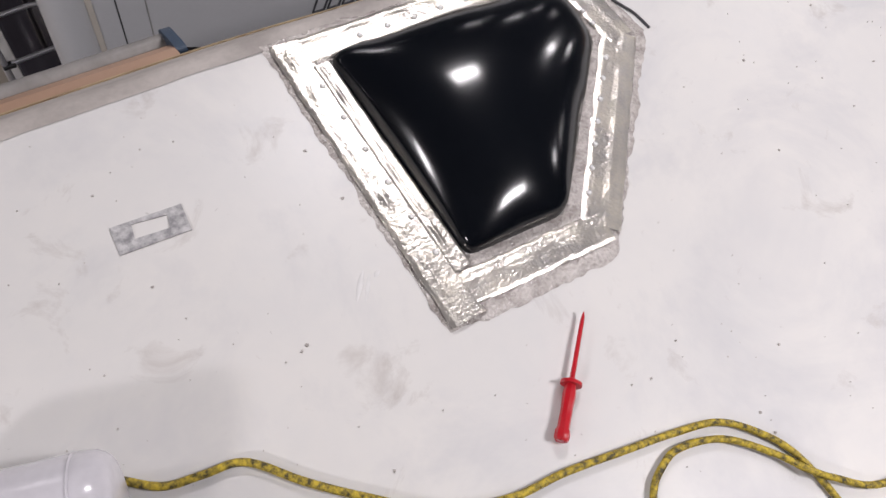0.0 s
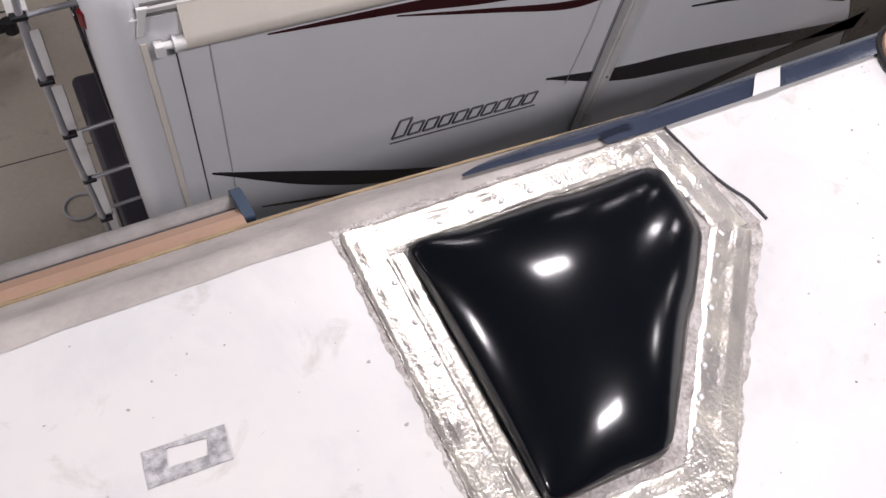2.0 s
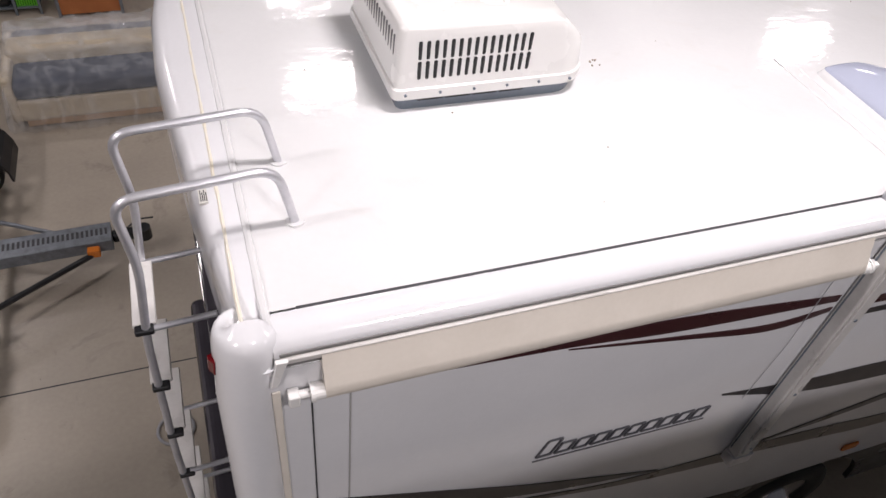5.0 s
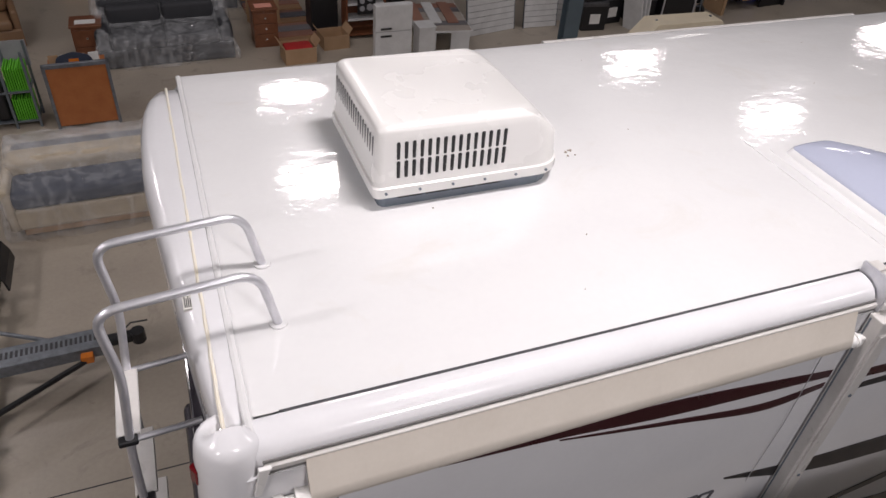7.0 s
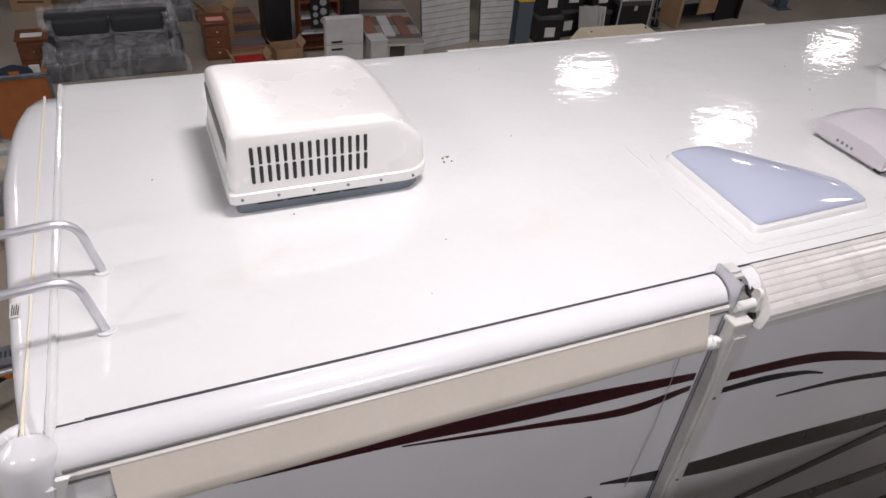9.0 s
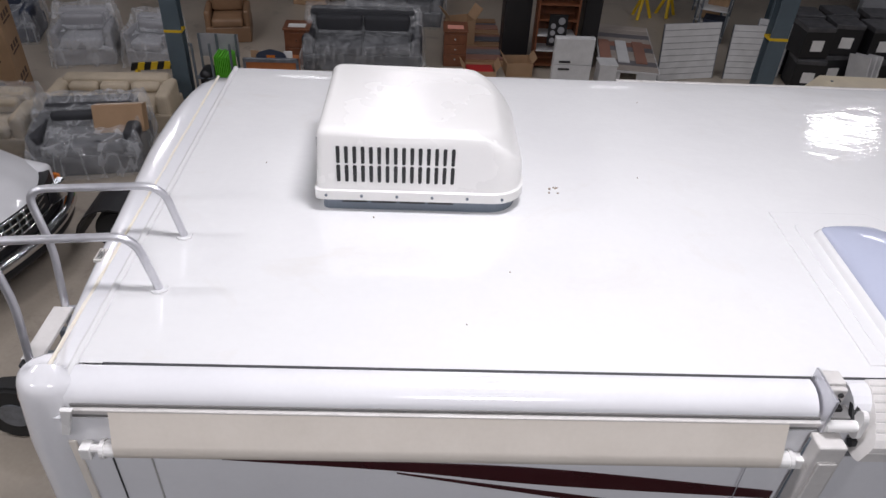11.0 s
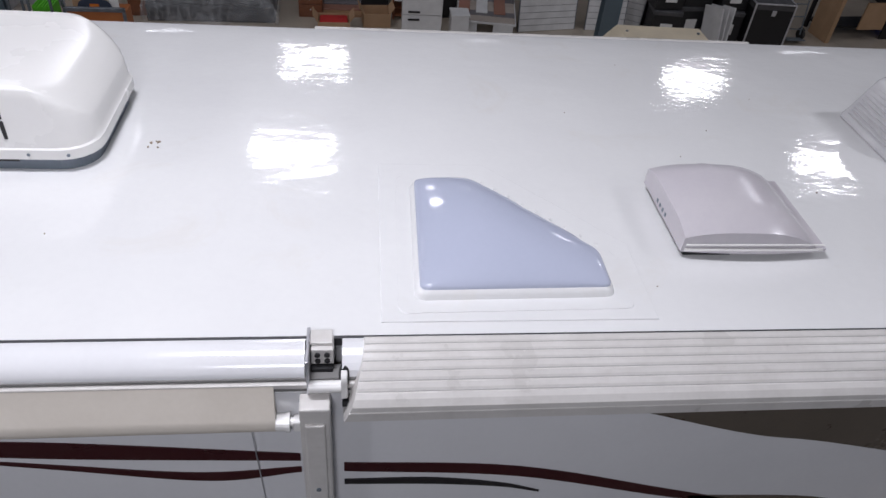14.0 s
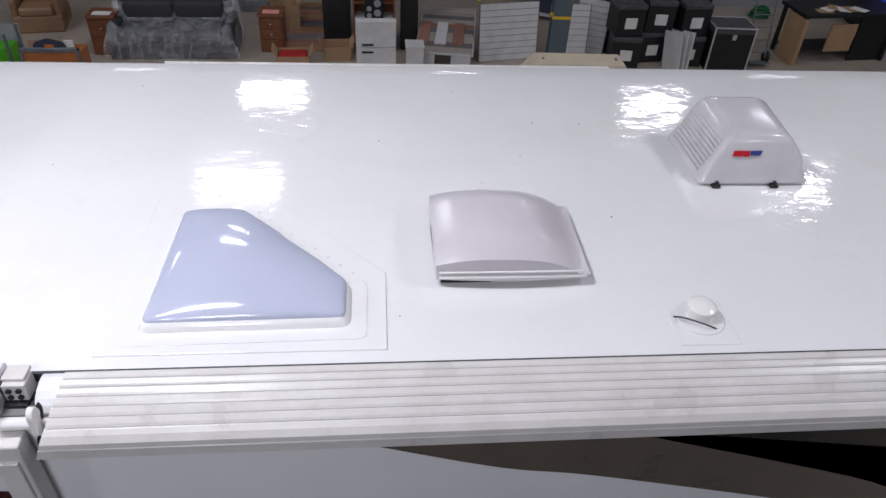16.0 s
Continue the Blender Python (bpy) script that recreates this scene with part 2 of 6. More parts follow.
M_GREY_PAN = material("grey_base_pan", (0.16, 0.19, 0.23), 0.5)
M_LAV = material("lavender_acrylic", (0.47, 0.50, 0.62), 0.06, second=(0.45, 0.48, 0.60), scale=3, bump=0.0)
M_LILAC = material("lilac_grey_plastic", (0.60, 0.57, 0.60), 0.22, second=(0.56, 0.53, 0.57), scale=5, bump=0.02)
M_HOOD = material("smoky_white_plastic", (0.62, 0.61, 0.62), 0.2, second=(0.55, 0.54, 0.56), scale=6, bump=0.02)
M_STRIPE_RED = material("maroon_stripe_vinyl", (0.045, 0.008, 0.010), 0.3)
M_STRIPE_DARK = material("charcoal_stripe_vinyl", (0.022, 0.02, 0.022), 0.3)
M_STRIPE_TAUPE = material("taupe_stripe_vinyl", (0.12, 0.10, 0.08), 0.3)
M_LETTER = material("grey_letter_vinyl", (0.10, 0.10, 0.11), 0.3)
M_SKIRT = material("dark_skirt_paint", (0.02, 0.018, 0.018), 0.25)
M_REAR = material("plum_black_paint", (0.05, 0.045, 0.055), 0.08, bump=0.0, coat=0.5)
M_RUBBER = material("tyre_rubber", (0.02, 0.02, 0.02), 0.75, fine=120, bump=0.2)
M_CHROME = material("chrome", (0.8, 0.8, 0.82), 0.12, metal=1.0, bump=0.0)
M_RED_LENS = material("red_lens", (0.16, 0.006, 0.01), 0.15)
M_AMBER = material("amber_lens", (0.7, 0.2, 0.03), 0.2)
M_OLD_ROOF = material("old_white_roof_membrane", (0.74, 0.72, 0.69), 0.42, second=(0.66, 0.655, 0.65), scale=2.6, fine=22, bump=0.10, spread=1.0)
M_TAPE = material("crinkled_aluminium_tape", (0.80, 0.75, 0.66), 0.34, metal=0.88, second=(0.60, 0.575, 0.55), scale=12, fine=110, bump=0.5, bump_scale=110, bump_dist=0.004)
M_SEALANT = material("grey_clear_sealant", (0.64, 0.60, 0.57), 0.22, second=(0.33, 0.295, 0.275), scale=30, fine=120, bump=0.9, bump_scale=60, bump_dist=0.014)
M_BLACK_ACRYLIC = material("black_acrylic", (0.004, 0.005, 0.0075), 0.15, bump=0.0, rough_var=0.02)
M_EDGE_GREY = material("dirty_roof_edge", (0.50, 0.46, 0.43), 0.6, second=(0.34, 0.31, 0.29), scale=8)
M_EDGE_YELLOW = material("aged_yellow_edge", (0.50, 0.38, 0.22), 0.6, second=(0.30, 0.21, 0.12), scale=20)
M_TAN = material("tan_vinyl", (0.42, 0.27, 0.19), 0.45, second=(0.37, 0.235, 0.165), scale=5)
M_DULL_ALU = material("dull_grey_aluminium", (0.30, 0.285, 0.275), 0.5, metal=0.3, second=(0.22, 0.21, 0.20), scale=14, bump=0.05)
M_BLUE_DECAL = material("dark_blue_decal", (0.035, 0.045, 0.075), 0.25)
M_BLUE_CAP = material("blue_grey_plastic", (0.035, 0.06, 0.10), 0.4)
M_STENCIL = material("grey_adhesive_residue", (0.25, 0.245, 0.255), 0.6, second=(0.58, 0.57, 0.57), scale=60, fine=220, spread=0.5)
M_RED_PLASTIC = material("red_plastic", (0.55, 0.01, 0.02), 0.3)
M_CORD = material("yellow_woven_cord", (0.60, 0.44, 0.04), 0.6, second=(0.05, 0.04, 0.012), scale=75, fine=240, spread=0.35, bump=0.3)
M_PAPERWHITE = material("white_sealant", (0.85, 0.84, 0.83), 0.2, bump=0.0)
M_WHITEPAPER = material("sticker_paper", (0.70, 0.68, 0.64), 0.6)
M_BUCKET = material("white_bucket_plastic", (0.72, 0.70, 0.74), 0.18, bump=0.0)

smudges(M_OLD_ROOF, (0.50, 0.50, 0.53), 1.6, 0.48, 0.68, 0.55)
smudges(M_OLD_ROOF, (0.36, 0.31, 0.28), 6.0, 0.60, 0.78, 0.6)
smudges(M_OLD_ROOF, (0.25, 0.22, 0.20), 34.0, 0.69, 0.78, 0.55)
smudges(M_CONCRETE, (0.10, 0.085, 0.07), 2.2, 0.58, 0.75, 0.55)
smudges(M_CONCRETE, (0.05, 0.042, 0.035), 14.0, 0.70, 0.78, 0.7)
smudges(M_WHITE_ROOF, (0.70, 0.66, 0.60), 3.0, 0.58, 0.80, 0.4)
smudges(M_WHITE_ROOF, (0.45, 0.42, 0.38), 30.0, 0.74, 0.80, 0.4)
smudges(M_CREAM, (0.50, 0.44, 0.37), 25.0, 0.68, 0.78, 0.45)
smudges(M_WHITE_ALU, (0.45, 0.42, 0.38), 5.0, 0.56, 0.80, 0.35, (1, 6, 6))

# ---- the hall ----
HX0, HX1, HY0, HY1, HZ = -16.0, 24.0, -12.0, 17.0, 7.6
tagged(part("floor", box(HX0, HX1, HY0, HY1, -0.2, 0.0), M_CONCRETE), "smooth beige concrete workshop floor with stains", "floor", kind="structure")
tagged(part("ceiling", box(HX0, HX1, HY0, HY1, HZ, HZ + 0.2), M_CEIL), "grey hall ceiling", "ceiling", kind="structure")
for nm, dims in (("wall_west", (HX0 - 0.2, HX0, HY0, HY1)), ("wall_east", (HX1, HX1 + 0.2, HY0, HY1)), ("wall_south", (HX0, HX1, HY0 - 0.2, HY0)), ("wall_north", (HX0, HX1, HY1, HY1 + 0.2))):
    tagged(part(nm, box(*dims, 0, HZ), M_HALLWALL), "pale grey workshop hall wall", "wall", kind="structure")
for jy, jx0, jx1 in ((2.48, -9.0, 24.0), (-4.0, -9.0, 24.0), (7.2, -9.0, 24.0)):
    tagged(part("floor_joint", box(jx0, jx1, jy - 0.006, jy + 0.006, -0.02, 0.0015), M_DARK_GAP), "dark saw-cut joint in concrete floor", "joint", kind="structure")

# ---- the white motorhome ----
RZ, YF, X1 = 3.40, 2.27, 9.2
rv = empty("motorhome", "white motorhome with maroon and charcoal swooshes", "motorhome", pose(0, 0, 0))


def roof_sheet():
    bm = bmesh.new()
    nx, ny = 90, 30
    rows = []
    for i in range(nx + 1):
        x = -0.10 + (X1 + 0.1) * i / nx
        rows.append([bm.verts.new((x, 0.006 + (YF - 0.006) * j / ny, RZ - (0.05 * max(0, j / ny - 0.93) / 0.07) ** 2 * 4)) for j in range(ny + 1)])
    for a, b in zip(rows, rows[1:]):
        for j in range(ny):
            bm.faces.new((a[j], b[j], b[j + 1], a[j + 1]))
    return bm


ob = part("roof", roof_sheet(), M_WHITE_ROOF, rv, "glossy white coated roof")
smooth(ob)
part("ceiling_core", box(-0.08, X1, 0.01, YF - 0.02, RZ - 0.12, RZ - 0.04), M_WHITE_GEL, rv)
WY = -0.125
BULGE = [(-0.004, 3.32), (-0.004, 3.403), (-0.022, 3.408), (-0.045, 3.406), (-0.068, 3.399), (-0.088, 3.387), (-0.102, 3.371), (-0.110, 3.352), (-0.110, 3.32)]
smooth(part("edge_moulding", along_x(BULGE, -0.085, 2.19), M_WHITE_GEL, rv, "rounded glossy white roof edge"), 50)
part("edge_moulding", along_x(BULGE, 2.3, X1), M_WHITE_GEL, rv)
part("roof_seam", box(0.0, X1, -0.004, 0.007, 3.37, 3.4035), M_DARK_GAP, rv, "dark sealant line")
# two grey strips paint the shade above and below the white rail
for y0, z0, z1, mt in ((-0.114, 3.337, 3.351, M_SHADOW_GAP), (-0.126, 3.318, 3.337, M_WHITE_ALU), (-0.121, 3.30, 3.318, M_SHADOW_GAP)):
    part("gutter_rail", box(-0.07, X1, y0, -0.06, z0, z1, 0.002, 1), mt, rv)


def side_outline(x0, x1):
    """The white lower edge falls from the tail towards the wheel."""
    return [(x0, 1.50), (0.15, 1.45), (1.7, 1.15), (2.62, 1.0), (x1, 0.92), (x1, 3.30), (x0, 3.30)]


def upright(poly, y0, y1, bevel=0.0):
    """A plate in the plane of the side wall, poly in (x, z)."""
    return prism(poly, -y0, -y1, bevel, m=Matrix(((1, 0, 0, 0), (0, 0, -1, 0), (0, 1, 0, 0), (0, 0, 0, 1))))


part("side_wall", upright(side_outline(-0.11, X1), WY + 0.06, WY), M_WHITE_GEL, rv, "glossy white side wall")
part("far_wall", box(-0.1, X1, YF + 0.03, YF + 0.1, 0.5, 3.33, 0.02), M_WHITE_GEL, rv)
part("far_edge", along_x([(YF, 3.30), (YF, 3.378), (YF + 0.05, 3.372), (YF + 0.1, 3.33), (YF + 0.1, 3.30)], -0.1, X1), M_WHITE_GEL, rv)
part("front_wall", box(X1, X1 + 0.08, WY, YF + 0.1, 0.5, 3.36, 0.02), M_WHITE_GEL, rv)
arch = [(2.62 + 0.62 * (1 - math.cos(a)), 0.42 + 0.55 * math.sin(a)) for a in (math.pi * k / 12 for k in range(13))]
part("skirt", upright([(-0.05, 0.5), (2.6, 0.42)] + arch + [(3.9, 0.42), (X1, 0.42), (X1, 1.6), (-0.05, 1.6)], WY + 0.05, WY + 0.015), M_SKIRT, rv, "dark lower skirt paint")
part("underbody", box(0.0, X1 - 0.2, 0.3, 1.9, 0.45, 0.9), M_BLACK, rv)
for wy in (0.02, 2.2):
    wheel = empty("wheel", "", "")
    wheel.parent = rv
    turn = pose(3.22, wy, 0.42, 90)
    tread = [(0.26, -0.10), (0.30, -0.13), (0.38, -0.13), (0.42, -0.10), (0.42, 0.10), (0.38, 0.13), (0.30, 0.13), (0.26, 0.10)]
    bm = bmesh.new()
    rings = [[bm.verts.new(turn @ Vector((r * math.cos(a), r * math.sin(a), h))) for r, h in tread] for a in (2 * math.pi * k / 32 for k in range(32))]
    for k in range(32):
        for i in range(8):
            bm.faces.new((rings[k][i], rings[k][(i + 1) % 8], rings[(k + 1) % 32][(i + 1) % 8], rings[(k + 1) % 32][i]))
    smooth(part("tyre", bm, M_RUBBER, wheel))
    bm = cyl(0.255, -0.09, 0.10, n=32, m=turn)
    cyl(0.12, 0.10, 0.16, 0.09, n=16, bm=bm, m=turn)
    part("rim", bm, M_CHROME, wheel, "shiny chrome wheel cover")

# slide-out outline, joints of the side wall
for vx, z0 in ((0.01, 1.50), (0.13, 1.45)):
    part("wall_joint", box(vx - 0.0025, vx + 0.0025, WY - 0.003, WY, z0, 3.15), M_DARK_GAP if vx < 0.1 else M_JOINT, rv)
part("corner_trim", box(-0.105, -0.08, WY - 0.008, WY, 1.52, 3.2, 0.003, 1), M_CREAM, rv, "cream corner moulding")


def rear_cap():
    """The tail: a bowed glass-fibre cap with a rounded top edge."""
    bm = bmesh.new()
    section = [(0.0, 3.403), (0.3, 3.404), (0.6, 3.402), (0.78, 3.394), (0.9, 3.375), (0.97, 3.345), (1.0, 3.29), (1.0, 2.95)]
    rows = []
    for j in range(25):
        y = -0.13 + (YF + 0.23) * j / 24
        s = (y - 1.07) / 1.2
        reach = 0.07 + 0.14 * min(1.0, max(0.0, y) / 1.4) ** 0.8 - 0.14 * max(0.0, s) ** 6
        fall = 0.10 * min(1.0, abs(s)) ** 14
        rows.append([bm.verts.new((-0.1 - reach * u, y, z - fall * (1 if z > 3.2 else 0.3))) for u, z in section])
    for a, b in zip(rows, rows[1:]):
        for i in range(len(section) - 1):
            bm.faces.new((a[i], b[i], b[i + 1], a[i + 1]))
    bmesh.ops.recalc_face_normals(bm, faces=bm.faces)
    bmesh.ops.reverse_faces(bm, faces=bm.faces) if bm.faces[0].normal.z < 0 else None
    return bm


smooth(part("rear_cap", rear_cap(), M_WHITE_GEL, rv, "bowed white tail cap"), 60)
part("cap_seam", tube([(-0.155 + 0.004 * noise.noise((k * 0.35, 3, 0)), -0.10 + 2.23 * k / 48, 3.402) for k in range(49)], 0.0065, 6, radii=[0.0065 + 0.002 * noise.noise((k * 0.6, 7, 0)) for k in range(49)]), M_SEAM, rv, "yellowed sealant line")
smooth(part("cap_joint", tube([(-0.088 + 0.002 * noise.noise((k * 0.5, 1, 0)), -0.05 + 2.3 * k / 60, 3.398) for k in range(61)], 0.014, 8, radii=[0.014 + 0.0025 * noise.noise((k * 0.7, 4, 0)) for k in range(61)]), M_WHITE_ROOF, rv, "coated bead"))
for cy in (-0.03, 2.27):
    o = 1 if cy < 1 else -1
    column = [(-0.143, cy + 0.004 * o, 3.4045, 0.05), (-0.143, cy + 0.003 * o, 3.404, 0.078), (-0.144, cy + 0.002 * o, 3.397, 0.089), (-0.145, cy, 3.38, 0.095), (-0.148, cy - 0.002 * o, 3.34, 0.098), (-0.15, cy - 0.008 * o, 3.28, 0.098), (-0.16, cy - 0.015 * o, 3.15, 0.098), (-0.17, cy - 0.02 * o, 2.6, 0.098), (-0.18, cy - 0.02 * o, 1.9, 0.097), (-0.175, cy - 0.02 * o, 1.5, 0.09), (-0.15, cy, 1.42, 0.05)]
    if o < 0:
        column = [(x, y - 0.05, z - 0.14, r) for x, y, z, r in column[2:]]
    bm = tube([c[:3] for c in column], 0.1, 24, radii=[c[3] for c in column])
    smooth(part("corner_column", bm, M_WHITE_GEL, rv, "rounded white rear corner"), 70)
part("rear_wall", box(-0.26, -0.2, 0.0, YF - 0.02, 0.9, 3.0, 0.01), M_REAR, rv, "glossy plum-black rear wall")
part("rear_window", box(-0.275, -0.26, 0.65, 1.75, 1.75, 2.75, 0.005), M_REAR, rv)
part("bumper", box(-0.45, -0.12, -0.08, YF + 0.03, 0.45, 0.95, 0.06, 4), M_REAR, rv, "dark bumper")
part("marker_lamp", prism([(-0.036, -0.014), (0.036, -0.024), (0.032, 0.014), (-0.036, 0.02)], 0, 0.02, 0.006, m=pose(-0.238, -0.045, 3.285, 90, 90, -60)), M_RED_LENS, rv, "red marker lamp")
sticker = part("sticker", box(-0.214, -0.186, 0.50, 0.57, 3.395, 3.4052), M_WHITEPAPER, rv, "small paper sticker with printed rows")
for k in range(4):
    part("print_bar", box(-0.209 + 0.006 * k, -0.206 + 0.006 * k, 0.508, 0.562 - 0.012 * (k % 2), 3.4052, 3.4062), M_DARK_GAP, sticker)

# swooshes on the side
def swoosh(top, bottom, mat, name="stripe", proud=0.004):
    bm = bmesh.new()
    a = curve_through([(x, 0, z) for x, z in top], 8)
    b = curve_through([(x, 0, z) for x, z in bottom], 8)
    va = [bm.verts.new((p.x, WY - proud, p.z)) for p in a]
    vb = [bm.verts.new((p.x, WY - proud, p.z)) for p in b]
    for i in range(min(len(a), len(b)) - 1):
        bm.faces.new((va[i], vb[i], vb[i + 1], va[i + 1]))
    bmesh.ops.recalc_face_normals(bm, faces=bm.faces)
    geo = bmesh.ops.extrude_face_region(bm, geom=list(bm.faces))
    bmesh.ops.translate(bm, verts=[v for v in geo["geom"] if isinstance(v, bmesh.types.BMVert)], vec=(0, 0.003, 0))
    return part(name, bm, mat, rv)


swoosh([(0.35, 3.12), (0.9, 3.115), (1.4, 3.09), (2.16, 2.99)], [(0.35, 3.115), (0.9, 3.07), (1.4, 3.005), (2.16, 2.95)], M_STRIPE_RED)
swoosh([(0.9, 3.06), (1.4, 2.97), (1.83, 2.90), (2.16, 2.915)], [(0.9, 3.055), (1.4, 2.945), (1.86, 2.85), (2.16, 2.885)], M_STRIPE_RED)
swoosh([(2.3, 2.93), (2.9, 2.87), (3.5, 2.68), (4.1, 2.48)], [(2.3, 2.88), (2.9, 2.81), (3.5, 2.63), (4.1, 2.47)], M_STRIPE_RED)
swoosh([(2.3, 2.83), (2.6, 2.82), (2.85, 2.77), (3.0, 2.71)], [(2.3, 2.80), (2.6, 2.78), (2.85, 2.745), (3.0, 2.70)], M_STRIPE_DARK)
swoosh([(2.75, 2.64), (3.2, 2.60), (3.7, 2.50), (4.3, 2.36)], [(2.75, 2.63), (3.2, 2.57), (3.7, 2.455), (4.3, 2.28)], M_STRIPE_DARK)
swoosh([(0.04, 2.42), (0.5, 2.22), (1.0, 2.0), (1.75, 1.73)], [(0.04, 2.41), (0.5, 2.11), (1.0, 1.90), (1.75, 1.72)], M_STRIPE_DARK)
swoosh([(0.24, 2.06), (0.9, 1.89), (1.5, 1.74), (2.25, 1.68)], [(0.24, 2.05), (0.9, 1.86), (1.5, 1.69), (2.25, 1.56)], M_STRIPE_TAUPE)
swoosh([(2.38, 1.68), (2.9, 1.62), (3.5, 1.53), (4.6, 1.45)], [(2.38, 1.58), (2.9, 1.49), (3.5, 1.40), (4.6, 1.35)], M_STRIPE_TAUPE)
swoosh([(1.85, 2.39), (2.4, 2.30), (3.0, 2.25), (4.6, 2.05)], [(1.85, 2.38), (2.4, 2.19), (3.0, 2.10), (4.6, 1.95)], M_STRIPE_DARK)
swoosh([(2.4, 1.70), (3.0, 1.80), (3.8, 1.95), (4.7, 2.10)], [(2.4, 1.68), (3.0, 1.74), (3.8, 1.86), (4.7, 1.95)], M_STRIPE_DARK)
swoosh([(3.2, 3.22), (3.7, 3.21), (4.12, 3.19), (5.4, 3.0)], [(3.2, 3.19), (3.7, 3.02), (4.12, 2.93), (5.4, 2.58)], M_STRIPE_TAUPE)
swoosh([(4.12, 3.22), (5.0, 3.22), (6.0, 3.22), (9.0, 3.22)], [(4.12, 3.18), (5.0, 2.88), (6.0, 2.5), (9.0, 2.0)], M_SKIRT)
swoosh([(3.6, 2.63), (4.2, 2.56), (4.7, 2.32), (5.3, 1.85)], [(3.6, 2.61), (4.15, 2.44), (4.5, 2.12), (4.8, 1.6)], M_STRIPE_TAUPE)
part("side_marker", box(3.33, 3.45, WY - 0.02, WY, 1.14, 1.2, 0.01), M_AMBER, rv, "amber side marker lamp")

# model name: drawn as plain slanted bars of its size
for k in range(10):
    x = 0.94 + 0.088 * k
    hgt = 0.12 if k == 0 else 0.075
    zb = 2.275 - 0.045 * k / 9
    outer = [(x, zb), (x + 0.066, zb), (x + 0.066 + hgt * 0.3, zb + hgt), (x + hgt * 0.3, zb + hgt)]
    bm = bmesh.new()
    for q in range(4):
        (xa, za), (xb, zb2) = outer[q], outer[(q + 1) % 4]
        tube([(xa, WY - 0.003, za), (xb, WY - 0.003, zb2)], 0.006, 6, bm=bm)
    part("name_bar", bm, M_LETTER, rv)
part("name_bar", upright([(0.93, 2.235), (1.83, 2.19), (1.83, 2.198), (0.93, 2.243)], WY, WY - 0.004), M_LETTER, rv)

# ---- slide topper and patio awning ----
topper = empty("slide_topper", "cream fabric slide-out awning rolled under the roof edge", "awning")
TOPPER = [(-0.127, 3.30), (-0.129, 3.333), (-0.148, 3.272), (-0.166, 3.224), (-0.174, 3.198), (-0.171, 3.175), (-0.158, 3.160), (-0.138, 3.163), (-0.128, 3.19)]
smooth(part("fabric_roll", along_x(TOPPER, 0.045, 2.10), M_CREAM, topper, "rolled cream vinyl"), 40)
for px, s in ((0.045, -1), (2.10, 1)):
    bm = cyl(0.028, 0.0, 0.03, n=18, m=pose(px, -0.148, 3.19, 0, 90 * s, 0))
    cyl(0.032, 0.03, 0.042, n=18, bm=bm, m=pose(px, -0.148, 3.19, 0, 90 * s, 0))
    cyl(0.015, 0.04, 0.075, n=12, bm=bm, m=pose(px, -0.148, 3.19, 0, 90 * s, 0))
    part("end_knob", bm, M_WHITE_PLASTIC, topper)
part("end_bracket", box(-0.062, -0.028, -0.168, -0.126, 3.155, 3.205, 0.005), M_WHITE_PLASTIC, topper)
part("hook", upright([(-0.108, 3.24), (-0.085, 3.24), (-0.066, 3.31), (-0.05, 3.35), (-0.085, 3.352), (-0.09, 3.31)], -0.128, -0.142, 0.003), M_WHITE_PLASTIC, topper, "white curved end hook")
part("end_bracket", box(2.15, 2.18, -0.165, -0.13, 3.16, 3.205, 0.005), M_WHITE_PLASTIC, topper)
part("pull_rail", box(0.2, 0.42, WY - 0.012, WY, 3.135, 3.147), M_WHITE_ALU, topper)
part("pull_rail", box(1.78, 2.1, WY - 0.012, WY, 3.135, 3.147), M_WHITE_ALU, topper)
part("pull_cord", tube([(2.02, -0.14, 3.15), (2.03, -0.135, 2.7), (2.0, -0.132, 2.3)], 0.002, 5), M_ALU, topper)

awning = empty("patio_awning", "closed patio awning with a ribbed white metal cover", "awning")
prof = []


def cover_line(k):
    """A place on the cover's gently bowed top, k from 0 to 28."""
    return -0.008 - 0.185 * k / 28, 3.416 - 0.084 * (k / 28) ** 1.7


for k in range(29):
    y, z = cover_line(k)
    prof.append((y, z - (0.0035 if k % 4 == 0 else 0.0)))
prof += [(-0.201, 3.318), (-0.204, 3.300), (-0.200, 3.297), (-0.204, 3.294), (-0.204, 3.258), (-0.19, 3.25), (-0.15, 3.245), (-0.13, 3.26), (-0.008, 3.35)]
bm = along_x(prof, 2.322, 8.6)
for v in bm.verts:
    if v.co.x < 2.4:
        v.co.x = 2.304 + 0.057 * (v.co.z - 3.25) / 0.15
part("cover", bm, M_WHITE_ALU, awning, "ribbed white aluminium cover")
# thin grey rods laid along the bottoms of the cover's grooves
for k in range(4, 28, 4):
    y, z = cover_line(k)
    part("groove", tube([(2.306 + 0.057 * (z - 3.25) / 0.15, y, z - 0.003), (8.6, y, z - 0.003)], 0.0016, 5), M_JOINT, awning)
bm = tube(curve_through([(2.318, -0.045, 3.385), (2.312, -0.08, 3.37), (2.305, -0.11, 3.345), (2.302, -0.13, 3.315)], 5), 0.012, 8, radii=[0.006 + 0.012 * math.sin(math.pi * k / 15) for k in range(16)])
part("torsion_spring", bm, M_BLACK, awning, "black spring hardware")
part("arm_slot", box(2.1725, 2.1748, -0.146, -0.139, 1.78, 3.29), M_GREY_PAN, awning)
